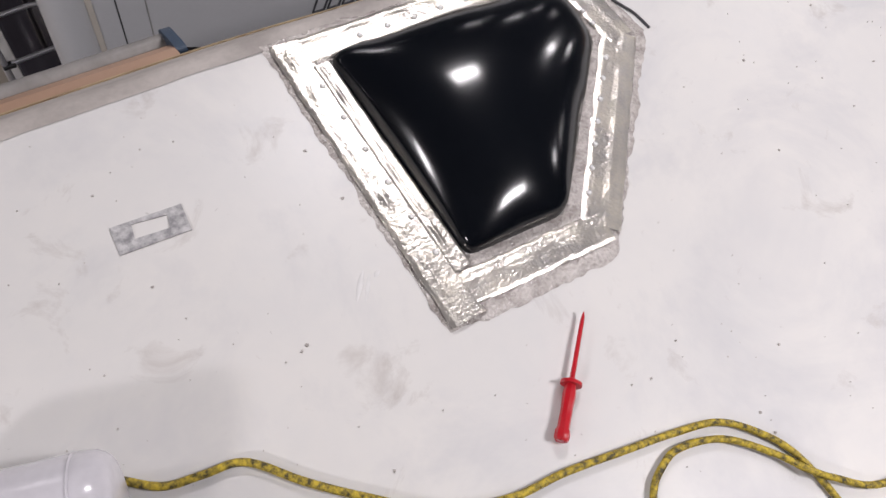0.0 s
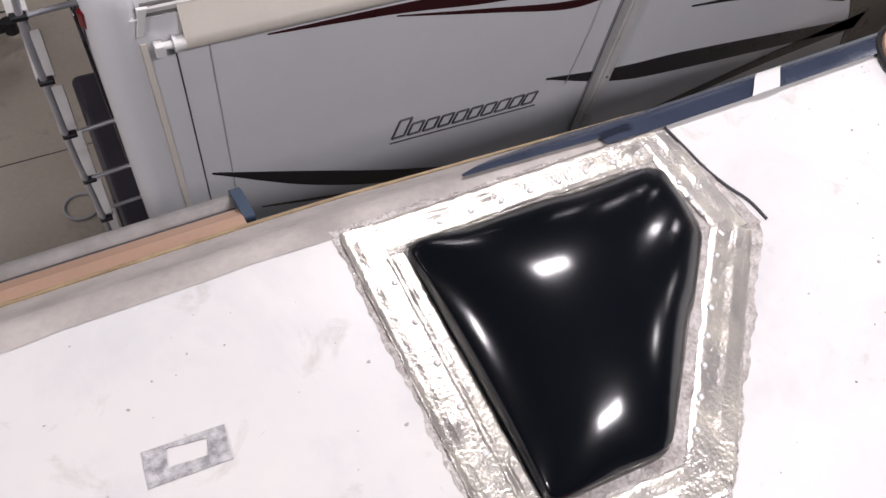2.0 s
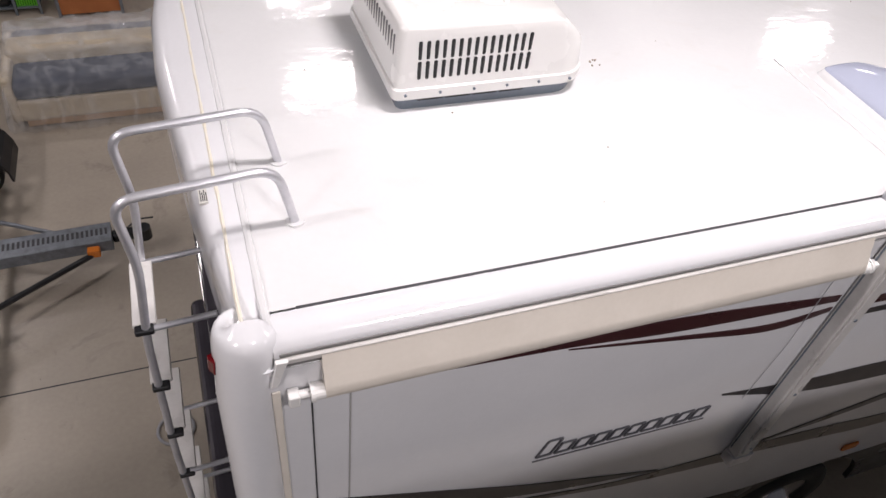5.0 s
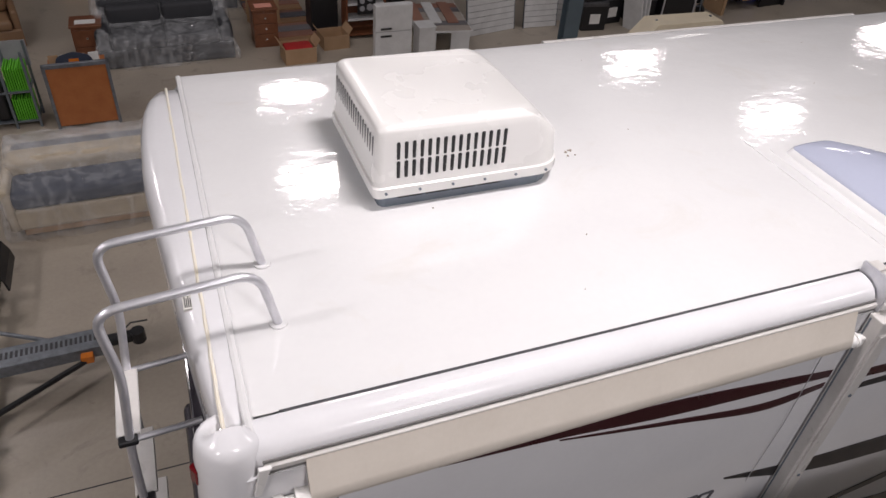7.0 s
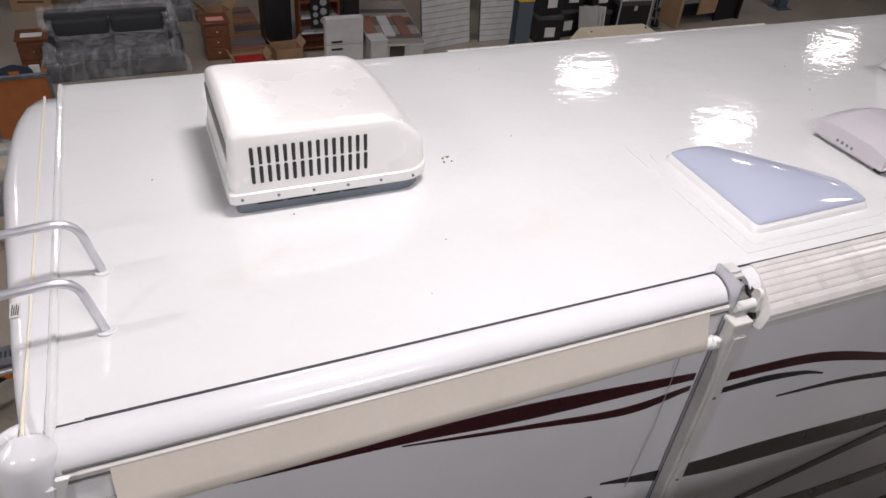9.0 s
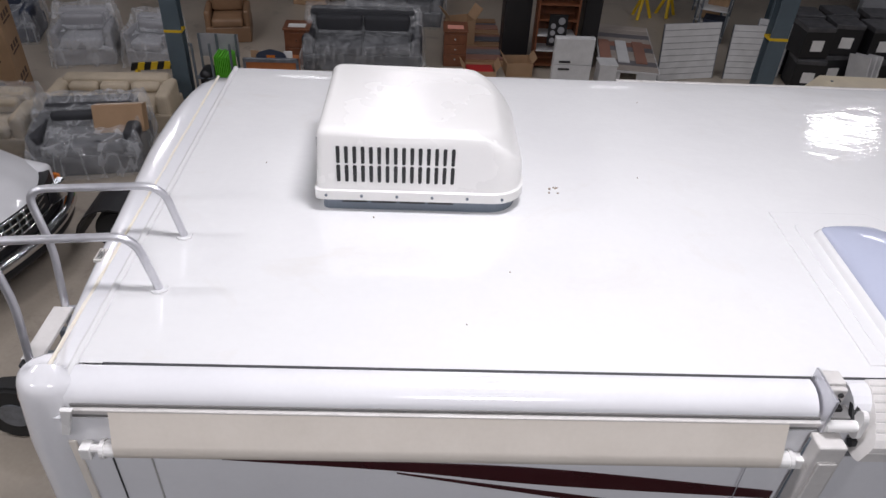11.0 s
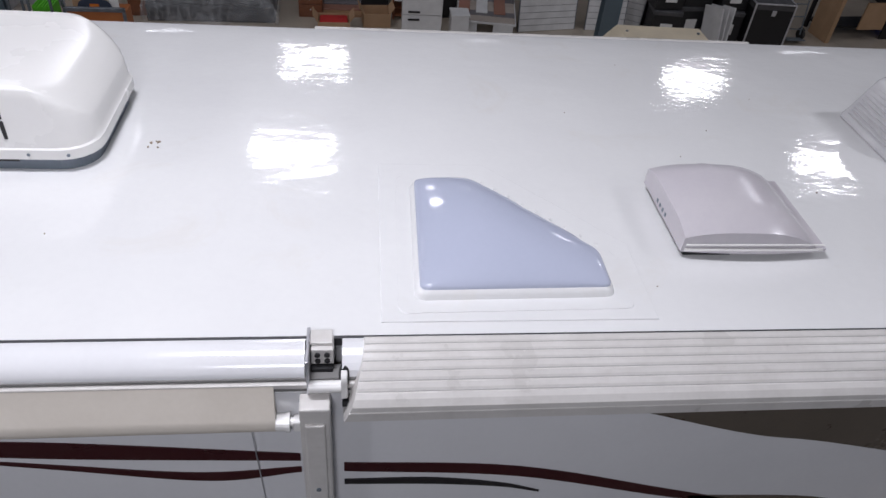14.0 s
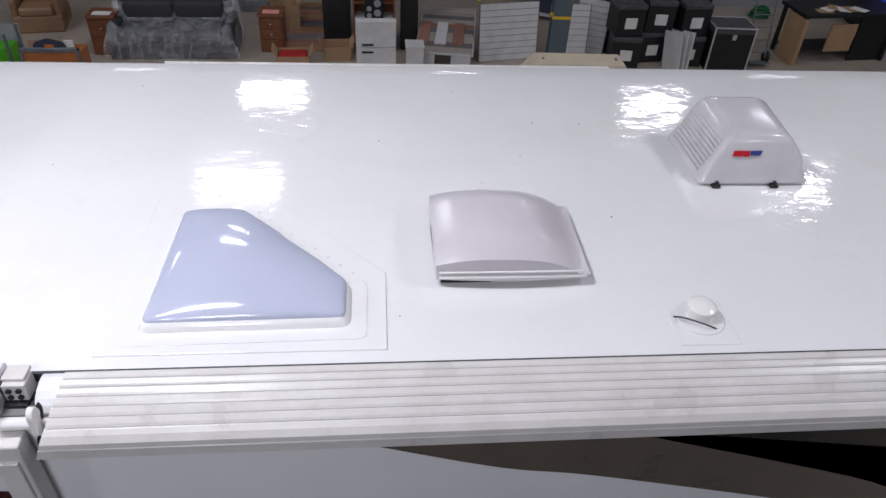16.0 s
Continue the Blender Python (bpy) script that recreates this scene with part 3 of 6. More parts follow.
for sz in (2.9, 2.35, 1.85):
    part("arm_screw", cyl(0.008, 0, 0.006, n=10, m=pose(2.22, -0.2035, sz, 90)), M_GREY_PAN, awning)
part("arm", box(2.175, 2.265, -0.195, -0.13, 1.72, 3.305, 0.006), M_WHITE_ALU, awning, "long aluminium awning arm")
part("arm_channel", box(2.19, 2.25, -0.205, -0.19, 1.8, 3.24, 0.004), M_WHITE_ALU, awning)
part("arm_foot", box(2.165, 2.30, -0.2, -0.127, 1.66, 1.75, 0.008), M_ALU, awning)
part("bracket_plate", box(2.197, 2.206, -0.14, 0.0, 3.31, 3.452, 0.002), M_ALU, awning)
part("bracket_tab", box(2.206, 2.272, -0.055, 0.0, 3.428, 3.44, 0.003), M_WHITE_ALU, awning)
part("bracket_block", box(2.208, 2.275, -0.072, -0.01, 3.365, 3.428, 0.004), M_WHITE_ALU, awning)
part("bracket_recess", box(2.21, 2.272, -0.09, -0.03, 3.335, 3.364), M_BLACK, awning)
for hx in (2.228, 2.256):
    for hz in (3.383, 3.408):
        part("bolt_hole", cyl(0.0085, 0, 0.008, n=12, m=pose(hx, -0.07, hz, 90)), M_BLACK, awning)
pivot = smooth(part("pivot", cyl(0.019, 0, 0.095, n=20, m=pose(2.203, -0.135, 3.338, 0, 90)), M_WHITE_PLASTIC, awning, "white pivot drum"), 40)
part("pivot_disc", prism([(-0.03 + 0.034 * math.cos(t), 0.022 * math.sin(t)) if math.cos(t) < 0 else (0.02 + 0.024 * math.cos(t), 0.024 * math.sin(t)) for t in (2 * math.pi * (k + 0.5) / 20 for k in range(20))], 0.095, 0.113, 0.004, m=pose(2.203, -0.135, 3.338, 0, 90)), M_WHITE_PLASTIC, pivot)
part("pivot_nut", cyl(0.016, 0, 0.022, n=6, m=pose(2.30, -0.145, 3.275, 0, 90)), M_BLACK, awning, "black nut")

# ---- on the white motorhome's roof ----
def loft(sections):
    """A skin over rings of points, closed at both ends."""
    bm = bmesh.new()
    rings = [[bm.verts.new(p) for p in s] for s in sections]
    n = len(rings[0])
    for a, b in zip(rings, rings[1:]):
        for i in range(n):
            bm.faces.new((a[i], a[(i + 1) % n], b[(i + 1) % n], b[i]))
    bm.faces.new(rings[0][::-1])
    bm.faces.new(rings[-1])
    bmesh.ops.recalc_face_normals(bm, faces=bm.faces)
    return bm


def round_rect(x0, x1, y0, y1, r, z, n=5, r2=None):
    """An outline with rounded corners; r2 for the corners at x1."""
    r2 = r if r2 is None else r2
    out = []
    for cx, cy, rr, a0 in ((x1 - r2, y1 - r2, r2, 0), (x0 + r, y1 - r, r, 90), (x0 + r, y0 + r, r, 180), (x1 - r2, y0 + r2, r2, 270)):
        out += [(cx + rr * math.cos(radians(a0 + 90 * k / n)), cy + rr * math.sin(radians(a0 + 90 * k / n)), z) for k in range(n + 1)]
    return out


M_SLOT_GREY = material("shaded_slot_plastic", (0.20, 0.195, 0.20), 0.5)
ac = empty("air_conditioner", "white plastic rooftop air conditioner with slotted sides", "air conditioner")
AX0, AX1, AY0, AY1 = 0.54, 1.37, 0.865, 1.54
part("base_pan", loft([round_rect(AX0 + 0.02, AX1 - 0.02, AY0 + 0.02, AY1 - 0.02, 0.03, RZ, r2=0.12), round_rect(AX0 + 0.02, AX1 - 0.02, AY0 + 0.02, AY1 - 0.02, 0.03, RZ + 0.075, r2=0.12)]), M_GREY_PAN, ac, "grey base pan")
rings = [round_rect(AX0 - 0.008, AX1 + 0.006, AY0 - 0.008, AY1 + 0.008, 0.03, RZ + 0.06, r2=0.13), round_rect(AX0 - 0.008, AX1 + 0.006, AY0 - 0.008, AY1 + 0.008, 0.03, RZ + 0.10, r2=0.13),
         round_rect(AX0, AX1, AY0, AY1, 0.03, RZ + 0.105, r2=0.13)]
for k in range(1, 9):
    u = k / 8
    rings.append([(x, y, z) for x, y, z in round_rect(AX0 + 0.012 * u, AX1 - 0.02 * u - 0.10 * max(0, u - 0.5) ** 2, AY0 + 0.012 * u, AY1 - 0.012 * u, 0.03, RZ + 0.105 + 0.225 * u, r2=0.13)])
shroud_rings = []
for ring in rings:
    shroud_rings.append(list(ring))
top_z = RZ + 0.33
for k in range(1, 5):
    u = k / 4
    ins = 0.032 * (1 - math.cos(u * math.pi / 2))
    shroud_rings.append([(x, y, z) for x, y, z in round_rect(AX0 + 0.012 + ins, AX1 - 0.045 - ins * 2.2, AY0 + 0.012 + ins, AY1 - 0.012 - ins, 0.035, top_z + 0.03 * math.sin(u * math.pi / 2), r2=0.13)])


def droop(p):
    """The lid falls away in a curve towards its front."""
    x, y, z = p
    d = max(0.0, (x - 1.04) / 0.32)
    lim = RZ + 0.366 - 0.16 * d**2.4
    return (x, y, min(z, lim - 0.02 * (RZ + 0.36 - z) / 0.2 if z > RZ + 0.11 else z))


bm = loft([[droop(p) for p in ring] for ring in shroud_rings])
smooth(part("shroud", bm, M_WHITE_PLASTIC, ac, "white moulded shroud"), 50)
for k in range(15):
    sx = 0.632 + 0.0318 * k
    for sz0 in (3.545, 3.625):
        ins = 0.012 * (sz0 - 3.5) / 0.2
        part("slot", box(sx - 0.0075, sx + 0.0075, AY0 + ins - 0.004, AY0 + 0.02, sz0 - 0.006, sz0 + 0.068, 0.005, 2), M_BLACK, ac)
for k in range(17):
    sy = 0.93 + 0.034 * k
    part("slot", box(AX0 + 0.004, AX0 + 0.02, sy - 0.004, sy + 0.004, 3.615, 3.70, 0.003, 1), M_SLOT_GREY, ac)
for k in range(4):
    part("base_slot", box(0.64 + 0.115 * k, 0.742 + 0.115 * k, AY0 + 0.016, AY0 + 0.03, RZ + 0.035, RZ + 0.045), M_BLACK, ac)
for k in range(6):
    part("screw", cyl(0.006, 0, 0.006, n=10, m=pose(0.58 + 0.14 * k, AY0 - 0.007, RZ + 0.082, 90)), M_GREY_PAN, ac)

def inset(poly, d):
    """The outline poly moved inwards by d (outwards: minus)."""
    n, out = len(poly), []
    area = sum(poly[i][0] * poly[(i + 1) % n][1] - poly[(i + 1) % n][0] * poly[i][1] for i in range(n))
    o = 1 if area > 0 else -1
    for i in range(n):
        p0, p1, p2 = (Vector(poly[(i + k) % n]) for k in (-1, 0, 1))
        e1, e2 = (p1 - p0).normalized(), (p2 - p1).normalized()
        n1, n2 = Vector((-e1.y, e1.x)) * o, Vector((-e2.y, e2.x)) * o
        b = (n1 + n2) / max(0.3, (1 + n1.dot(n2)))
        out.append(tuple(p1 + b * d))
    return out


def soft_poly(poly, r, n=4):
    """The outline with its corners rounded."""
    out = []
    m = len(poly)
    for i in range(m):
        a, p, b = (Vector(poly[(i + k) % m]) for k in (-1, 0, 1))
        s, e = p + (a - p).normalized() * r, p + (b - p).normalized() * r
        out += [tuple((1 - t) ** 2 * s + 2 * t * (1 - t) * p + t * t * e) for t in (k / n for k in range(n + 1))]
    return out


def inside(poly, x, y):
    """Which of the places x, y (arrays) lie within the outline."""
    hit = np.zeros(x.shape, bool)
    for (ax, ay), (bx, by) in zip(poly, poly[1:] + poly[:1]):
        if ay != by:
            hit ^= ((ay > y) != (by > y)) & (x < (bx - ax) * (y - ay) / (by - ay) + ax)
    return hit


def dome(poly, z, rise, steps=14, r=0.05, power=0.8, wall=0.02, fine=64):
    """A blown acrylic dome over an outline: the shape that an inflated sheet takes."""
    base = soft_poly(poly, r, 5)
    c = Vector((sum(p[0] for p in poly) / len(poly), sum(p[1] for p in poly) / len(poly)))
    xs, ys = [p[0] for p in base], [p[1] for p in base]
    span = max(max(xs) - min(xs), max(ys) - min(ys)) * 1.06
    x0, y0 = (max(xs) + min(xs)) / 2 - span / 2, (max(ys) + min(ys)) / 2 - span / 2
    gx, gy = np.meshgrid(x0 + span * np.arange(fine) / (fine - 1), y0 + span * np.arange(fine) / (fine - 1), indexing="ij")
    mask = inside(base, gx, gy)
    h = np.zeros((fine, fine))
    for _ in range(1500):
        h[1:-1, 1:-1] = (h[2:, 1:-1] + h[:-2, 1:-1] + h[1:-1, 2:] + h[1:-1, :-2]) / 4 + 0.001
        h *= mask
    h = (h / h.max()) ** power

    def height(px, py):
        fx, fy = (px - x0) / span * (fine - 1), (py - y0) / span * (fine - 1)
        i, j = int(fx), int(fy)
        u, v = fx - i, fy - j
        return (h[i, j] * (1 - u) + h[i + 1, j] * u) * (1 - v) + (h[i, j + 1] * (1 - u) + h[i + 1, j + 1] * u) * v

    dense = []
    for p, q in zip(base, base[1:] + base[:1]):
        cuts = max(1, int((Vector(q) - Vector(p)).length / (span * 0.04)))
        dense += [tuple(Vector(p).lerp(Vector(q), e / cuts)) for e in range(cuts)]
    bm = bmesh.new()
    n, rings = len(dense), []
    for k in range(steps):
        u = (k / steps) ** 1.3
        ring = []
        for p in dense:
            px, py = c.x + (p[0] - c.x) * (1 - u), c.y + (p[1] - c.y) * (1 - u)
            ring.append(bm.verts.new((px, py, z + (rise * height(px, py) if k else 0.0))))
        rings.append(ring)
    for a, b in zip(rings, rings[1:]):
        for i in range(n):
            bm.faces.new((a[i], a[(i + 1) % n], b[(i + 1) % n], b[i]))
    tip = bm.verts.new((c.x, c.y, z + rise * height(c.x, c.y)))
    for i in range(n):
        bm.faces.new((rings[-1][i], rings[-1][(i + 1) % n], tip))
    low = [bm.verts.new((p[0], p[1], z - wall)) for p in dense]
    for i in range(n):
        bm.faces.new((low[i], low[(i + 1) % n], rings[0][(i + 1) % n], rings[0][i]))
    bmesh.ops.recalc_face_normals(bm, faces=bm.faces)
    return bm


def bump_dome(px, py, r, z, rise):
    """A small round head."""
    return tube([(px, py, z - 0.004), (px, py, z), (px, py, z + rise * 0.7), (px, py, z + rise)], r, 10, radii=[r, r, r * 0.7, r * 0.2])


SKY = [(2.545, 0.165), (3.19, 0.175), (3.19, 0.355), (2.785, 0.785), (2.56, 0.785)]
sky = empty("skylight", "lavender acrylic shower skylight sealed into white roof", "skylight")
smooth(part("dome", dome(SKY, RZ + 0.044, 0.062, r=0.03, power=0.66, steps=18, wall=0.04), M_LAV, sky, "lavender acrylic dome"), 60)
skirt = loft([[(x, y, RZ + zz) for x, y in soft_poly(inset(SKY, grow), 0.04, 5)] for grow, zz in ((-0.018, 0.006), (-0.012, 0.022), (-0.002, 0.040))])
smooth(part("rim", skirt, M_WHITE_ROOF, sky, "coated white rim"), 60)
part("flange", prism(soft_poly(inset(SKY, -0.07), 0.03), RZ + 0.001, RZ + 0.009, 0.004), M_WHITE_ROOF, sky)
part("patch", prism(inset([(2.545, 0.185), (3.2, 0.185), (3.2, 0.39), (2.8, 0.82), (2.55, 0.82)], -0.125), RZ + 0.0005, RZ + 0.006, 0.003), M_WHITE_ROOF, sky, "coated membrane patch")
for k in range(9):
    u = (k + 0.5) / 9
    part("screw_head", bump_dome(3.23 + (2.81 - 3.23) * u, 0.41 + (0.84 - 0.41) * u, 0.007, RZ + 0.009, 0.004), M_WHITE_ROOF, sky)

# low vent cover
vent = empty("vent_cover", "lilac-grey plastic roof vent cover with curved lid", "vent cover")
VX0, VX1, VY0, VY1 = 3.50, 4.06, 0.37, 0.80
part("base", box(VX0 + 0.03, VX1 - 0.05, VY0 + 0.03, VY1 - 0.02, RZ, RZ + 0.05, 0.01), M_WHITE_PLASTIC, vent)
bm = bmesh.new()
rows = []
for i in range(17):
    u = i / 16
    x = VX0 + (VX1 - VX0) * u
    row = []
    for j in range(13):
        v = j / 12
        y = VY0 + (VY1 - VY0) * v - 0.015 * math.sin(math.pi * u)
        h = 0.135 * (1 - abs(2 * u - 0.85) ** 2.6 * (0.80 if u > 0.42 else 0.55)) * (1 - 0.30 * max(0, (0.30 - v) / 0.30) ** 2) * (1 - 0.25 * max(0, (v - 0.75) / 0.25) ** 2)
        if 0.36 < u < 0.42 and v > 0.28:
            h += 0.004
        row.append(bm.verts.new((x, y, RZ + 0.03 + max(0.012, h))))
    rows.append(row)
for a, b in zip(rows, rows[1:]):
    for j in range(12):
        bm.faces.new((a[j], b[j], b[j + 1], a[j + 1]))
edge = [e for e in bm.edges if e.is_boundary]
geo = bmesh.ops.extrude_edge_only(bm, edges=edge)
for v in [g for g in geo["geom"] if isinstance(g, bmesh.types.BMVert)]:
    v.co.z = RZ + 0.028
bmesh.ops.recalc_face_normals(bm, faces=bm.faces)
smooth(part("lid", bm, M_LILAC, vent, "curved lilac-grey lid"), 35)
for zz, rr in ((0.040, 0.006), (0.062, 0.0035)):
    smooth(part("front_lip", tube([(VX0 + 0.012 + (VX1 - VX0 - 0.03) * k / 16, VY0 - 0.004 - 0.015 * math.sin(math.pi * k / 16), RZ + zz + 0.012 * math.sin(math.pi * k / 16)) for k in range(17)], rr, 8), M_WHITE_PLASTIC, vent, "pale moulded front lip"))
part("dark_gap", box(VX0 + 0.02, VX0 + 0.2, VY0 + 0.01, VY0 + 0.05, RZ + 0.004, RZ + 0.03), M_BLACK, vent)
for k in range(4):
    part("vent_slit", box(VX0 - 0.002, VX0 + 0.01, 0.55 + 0.03 * k, 0.562 + 0.03 * k, RZ + 0.045, RZ + 0.06), M_GREY_PAN, vent)

# tall vent hood
hood = empty("vent_hood", "smoky white vent hood with louvred face and decal", "vent hood")
bm = loft([[(4.70, 1.0, RZ + 0.005), (5.22, 1.0, RZ + 0.005), (5.22, 1.44, RZ + 0.005), (4.70, 1.44, RZ + 0.005)],
           [(4.72, 1.015, RZ + 0.04), (5.2, 1.015, RZ + 0.04), (5.2, 1.43, RZ + 0.04), (4.72, 1.43, RZ + 0.04)],
           [(4.762, 1.032, RZ + 0.125), (5.172, 1.032, RZ + 0.125), (5.178, 1.418, RZ + 0.13), (4.756, 1.418, RZ + 0.13)],
           [(4.80, 1.05, RZ + 0.21), (5.10, 1.05, RZ + 0.21), (5.12, 1.40, RZ + 0.23), (4.79, 1.40, RZ + 0.23)],
           [(4.83, 1.08, RZ + 0.235), (5.05, 1.08, RZ + 0.235), (5.06, 1.38, RZ + 0.255), (4.82, 1.38, RZ + 0.255)]])
bmesh.ops.bevel(bm, geom=list(bm.edges), offset=0.022, segments=3, profile=0.5, affect="EDGES")
smooth(part("hood_shell", bm, M_HOOD, hood, "smoky white plastic shell"), 45)
for k in range(9):
    z = RZ + 0.045 + 0.018 * k
    x = 4.722 + 0.47 * (z - RZ - 0.04)
    part("louvre", box(x - 0.012, x + 0.01, 1.07, 1.385, z, z + 0.006), M_HOOD, hood)
part("front_panel", prism([(4.79, 0.0), (5.15, 0.0), (5.115, 0.085), (4.82, 0.085)], 0, 0.002, m=Matrix.Translation((0, 1.0215, RZ + 0.035)) @ pose(0, 0, 0, 79, 0, 0)), M_LILAC, hood, "translucent grey lower panel")
sl = pose(4.895, 1.0335, RZ + 0.15, 78, 0, 0)
part("decal", prism([(-0.06, -0.012), (-0.015, -0.012), (-0.005, 0.014), (-0.055, 0.014)], 0, 0.003, m=sl), M_RED_PLASTIC, hood, "red decal bar")
part("decal", prism([(-0.010, -0.014), (0.018, -0.012), (0.014, 0.014), (-0.004, 0.014)], 0, 0.003, m=sl), M_RED_PLASTIC, hood)
part("decal", prism([(0.020, -0.008), (0.064, -0.008), (0.072, 0.014), (0.018, 0.014)], 0, 0.003, m=sl), material("blue_decal_bar", (0.03, 0.05, 0.25), 0.4), hood, "blue decal bar")
for fx in (4.785, 5.052):
    bm = box(fx - 0.018, fx + 0.018, 0.985, 1.02, RZ, RZ + 0.018, 0.004)
    cyl(0.008, RZ, RZ + 0.03, n=8, bm=bm, m=pose(fx, 0.998, 0))
    part("foot", bm, M_BLACK, hood, "dark bolted foot")

# small plumbing vent
cap = empty("plumbing_vent", "small white plumbing vent cap with wire clip", "vent cap")
part("base", prism([(4.40 + 0.085 * math.cos(a), 0.17 + 0.085 * math.sin(a)) for a in (2 * math.pi * k / 24 for k in range(24))], RZ, RZ + 0.012, 0.006), M_WHITE_ROOF, cap)
bm = cyl(0.045, RZ + 0.01, RZ + 0.055, 0.05, n=24, m=pose(4.40, 0.18, 0))
cyl(0.05, RZ + 0.055, RZ + 0.068, 0.03, n=24, bm=bm, m=pose(4.40, 0.18, 0))
smooth(part("cap", bm, M_WHITE_PLASTIC, cap))
part("clip", tube(curve_through([(4.30, 0.165, RZ + 0.02), (4.33, 0.15, RZ + 0.028), (4.38, 0.12, RZ + 0.03), (4.43, 0.105, RZ + 0.018)], 5), 0.003, 6), M_BLACK, cap, "dark wire clip")
part("patch", box(4.29, 4.5, 0.045, 0.26, RZ, RZ + 0.004, 0.002, 1), M_WHITE_ROOF, cap)

# ladder on the tail
ladder = empty("ladder", "silver tube ladder with grab hoops on motorhome tail", "ladder")
for ly in (0.325, 0.635):
    pts = rounded([(0.065, ly + 0.03, RZ), (0.02, ly + 0.03, 3.625), (-0.44, ly - 0.02, 3.625), (-0.415, ly - 0.02, 3.36), (-0.455, ly - 0.02, 3.0), (-0.48, ly - 0.02, 2.3), (-0.48, ly - 0.02, 1.5), (-0.50, ly - 0.02, 0.5)], 0.075)
    smooth(part("rail", tube(pts, 0.0145, 12), M_ALU, ladder), 60)
    part("foot_plate", cyl(0.03, RZ, RZ + 0.008, n=16, m=pose(0.065, ly + 0.03, 0)), M_WHITE_ROOF, ladder)
    for sz in (3.065, 2.1, 1.45):
        part("standoff", tube([(-0.45, ly - 0.02, sz), (-0.22, ly - 0.02, sz + 0.02)], 0.011, 10), M_ALU, ladder)
for k in range(8):
    rz = 3.08 - 0.325 * k
    rx = -0.452 - 0.004 * k
    part("tread", box(rx - 0.035, rx + 0.04, 0.315, 0.605, rz - 0.012, rz + 0.004, 0.003, 1), M_WHITE_ALU, ladder)
    part("tread_end", box(rx - 0.03, rx + 0.03, 0.285, 0.32, rz - 0.022, rz + 0.002, 0.004, 1), M_BLACK, ladder)

# ---- the old motorhome whose roof is being repaired ----
OZ = 3.65


def drawn_in(bm):
    """The sloping edge grows narrower towards the front of the motorhome."""
    for v in bm.verts:
        v.co.y -= 0.052 * min(2.2, max(0.0, v.co.x - 0.1)) * min(1.0, max(0.0, (v.co.y + 1.345) / 0.177))
    return bm


old = empty("repair_motorhome", "old motorhome with weathered white roof under repair", "motorhome")
bm = bmesh.new()
rows = []
for i in range(61):
    x = -6.0 + 12.0 * i / 60
    rows.append([bm.verts.new((x, y, OZ + dz + 0.002 * noise.noise((x * 1.5, y * 1.5, 0)))) for y, dz in [(-3.75 + 2.375 * j / 24, 0.0) for j in range(25)] + [(-1.345, -0.006)]])
for a, b in zip(rows, rows[1:]):
    for j in range(len(a) - 1):
        bm.faces.new((a[j], b[j], b[j + 1], a[j + 1]))
smooth(part("roof", bm, M_OLD_ROOF, old, "weathered white roof membrane"))
bm = bmesh.new()
rows = []
for i in range(121):
    x = -6.0 + 12.0 * i / 120
    fray = 0.012 * noise.noise((x * 3, 2, 0)) + 0.008 * noise.noise((x * 14, 5, 0))
    rows.append([bm.verts.new((x, y, OZ + dz)) for y, dz in [(-1.385 + fray, 0.003), (-1.343, -0.003), (-1.315, -0.016), (-1.30, -0.033)]])
for a, b in zip(rows, rows[1:]):
    for j in range(3):
        bm.faces.new((a[j], b[j], b[j + 1], a[j + 1]))
smooth(part("roof_edge", drawn_in(bm), M_EDGE_GREY, old, "grimy grey roof edge"))
EDGE = [(-1.385, 0.003), (-1.343, -0.003), (-1.315, -0.016), (-1.30, -0.032), (-1.25, -0.085), (-1.20, -0.138), (-1.168, -0.172)]
part("roof_edge", drawn_in(along_x([(-1.335, 3.634), (-1.30, 3.618), (-1.25, 3.565), (-1.20, 3.512), (-1.168, 3.478), (-1.168, 3.45), (-1.33, 3.45)], -6.0, 6.0, steps=60)), M_EDGE_GREY, old, "grimy grey roof edge")
part("edge_strip", drawn_in(along_x([(-1.172, 3.486), (-1.150, 3.466), (-1.150, 3.452), (-1.172, 3.446)], -6.0, 6.0, steps=60)), M_EDGE_YELLOW, old, "yellowed edge strip")
# out of view; its dark grey is chosen to deepen shade between the motorhomes
part("side_wall", box(-6.0, 6.0, -1.36, -1.275, 0.5, 3.57), M_STEEL_GREY, old, "unseen side wall kept dark to cut bounced light")
part("body", box(-6.0, 6.0, -3.75, -1.37, 0.4, 3.6), M_WHITE_GEL, old)


def edge_z(y):
    """The height of the sloping roof edge, a hair above it."""
    for (ya, za), (yb, zb) in zip(EDGE, EDGE[1:]):
        if y <= yb or yb == EDGE[-1][0]:
            return OZ + 0.010 + za + (zb - za) * max(0.0, (y - ya) / (yb - ya))


def edge_band(outer, inner, cuts=16):
    """A thin band lying on the sloping edge between two lines (x, y)."""
    bm = bmesh.new()
    lo, hi = curve_through([(x, y, 0) for x, y in outer], 6), curve_through([(x, y, 0) for x, y in inner], 6)
    rows = []
    for a, b in zip(hi, lo):
        pts = [a.lerp(b, q / cuts) for q in range(cuts + 1)]
        rows.append([bm.verts.new((p.x, p.y, edge_z(p.y))) for p in pts])
    for a, b in zip(rows, rows[1:]):
        for q in range(cuts):
            bm.faces.new((a[q], b[q], b[q + 1], a[q + 1]))
    return drawn_in(bm)


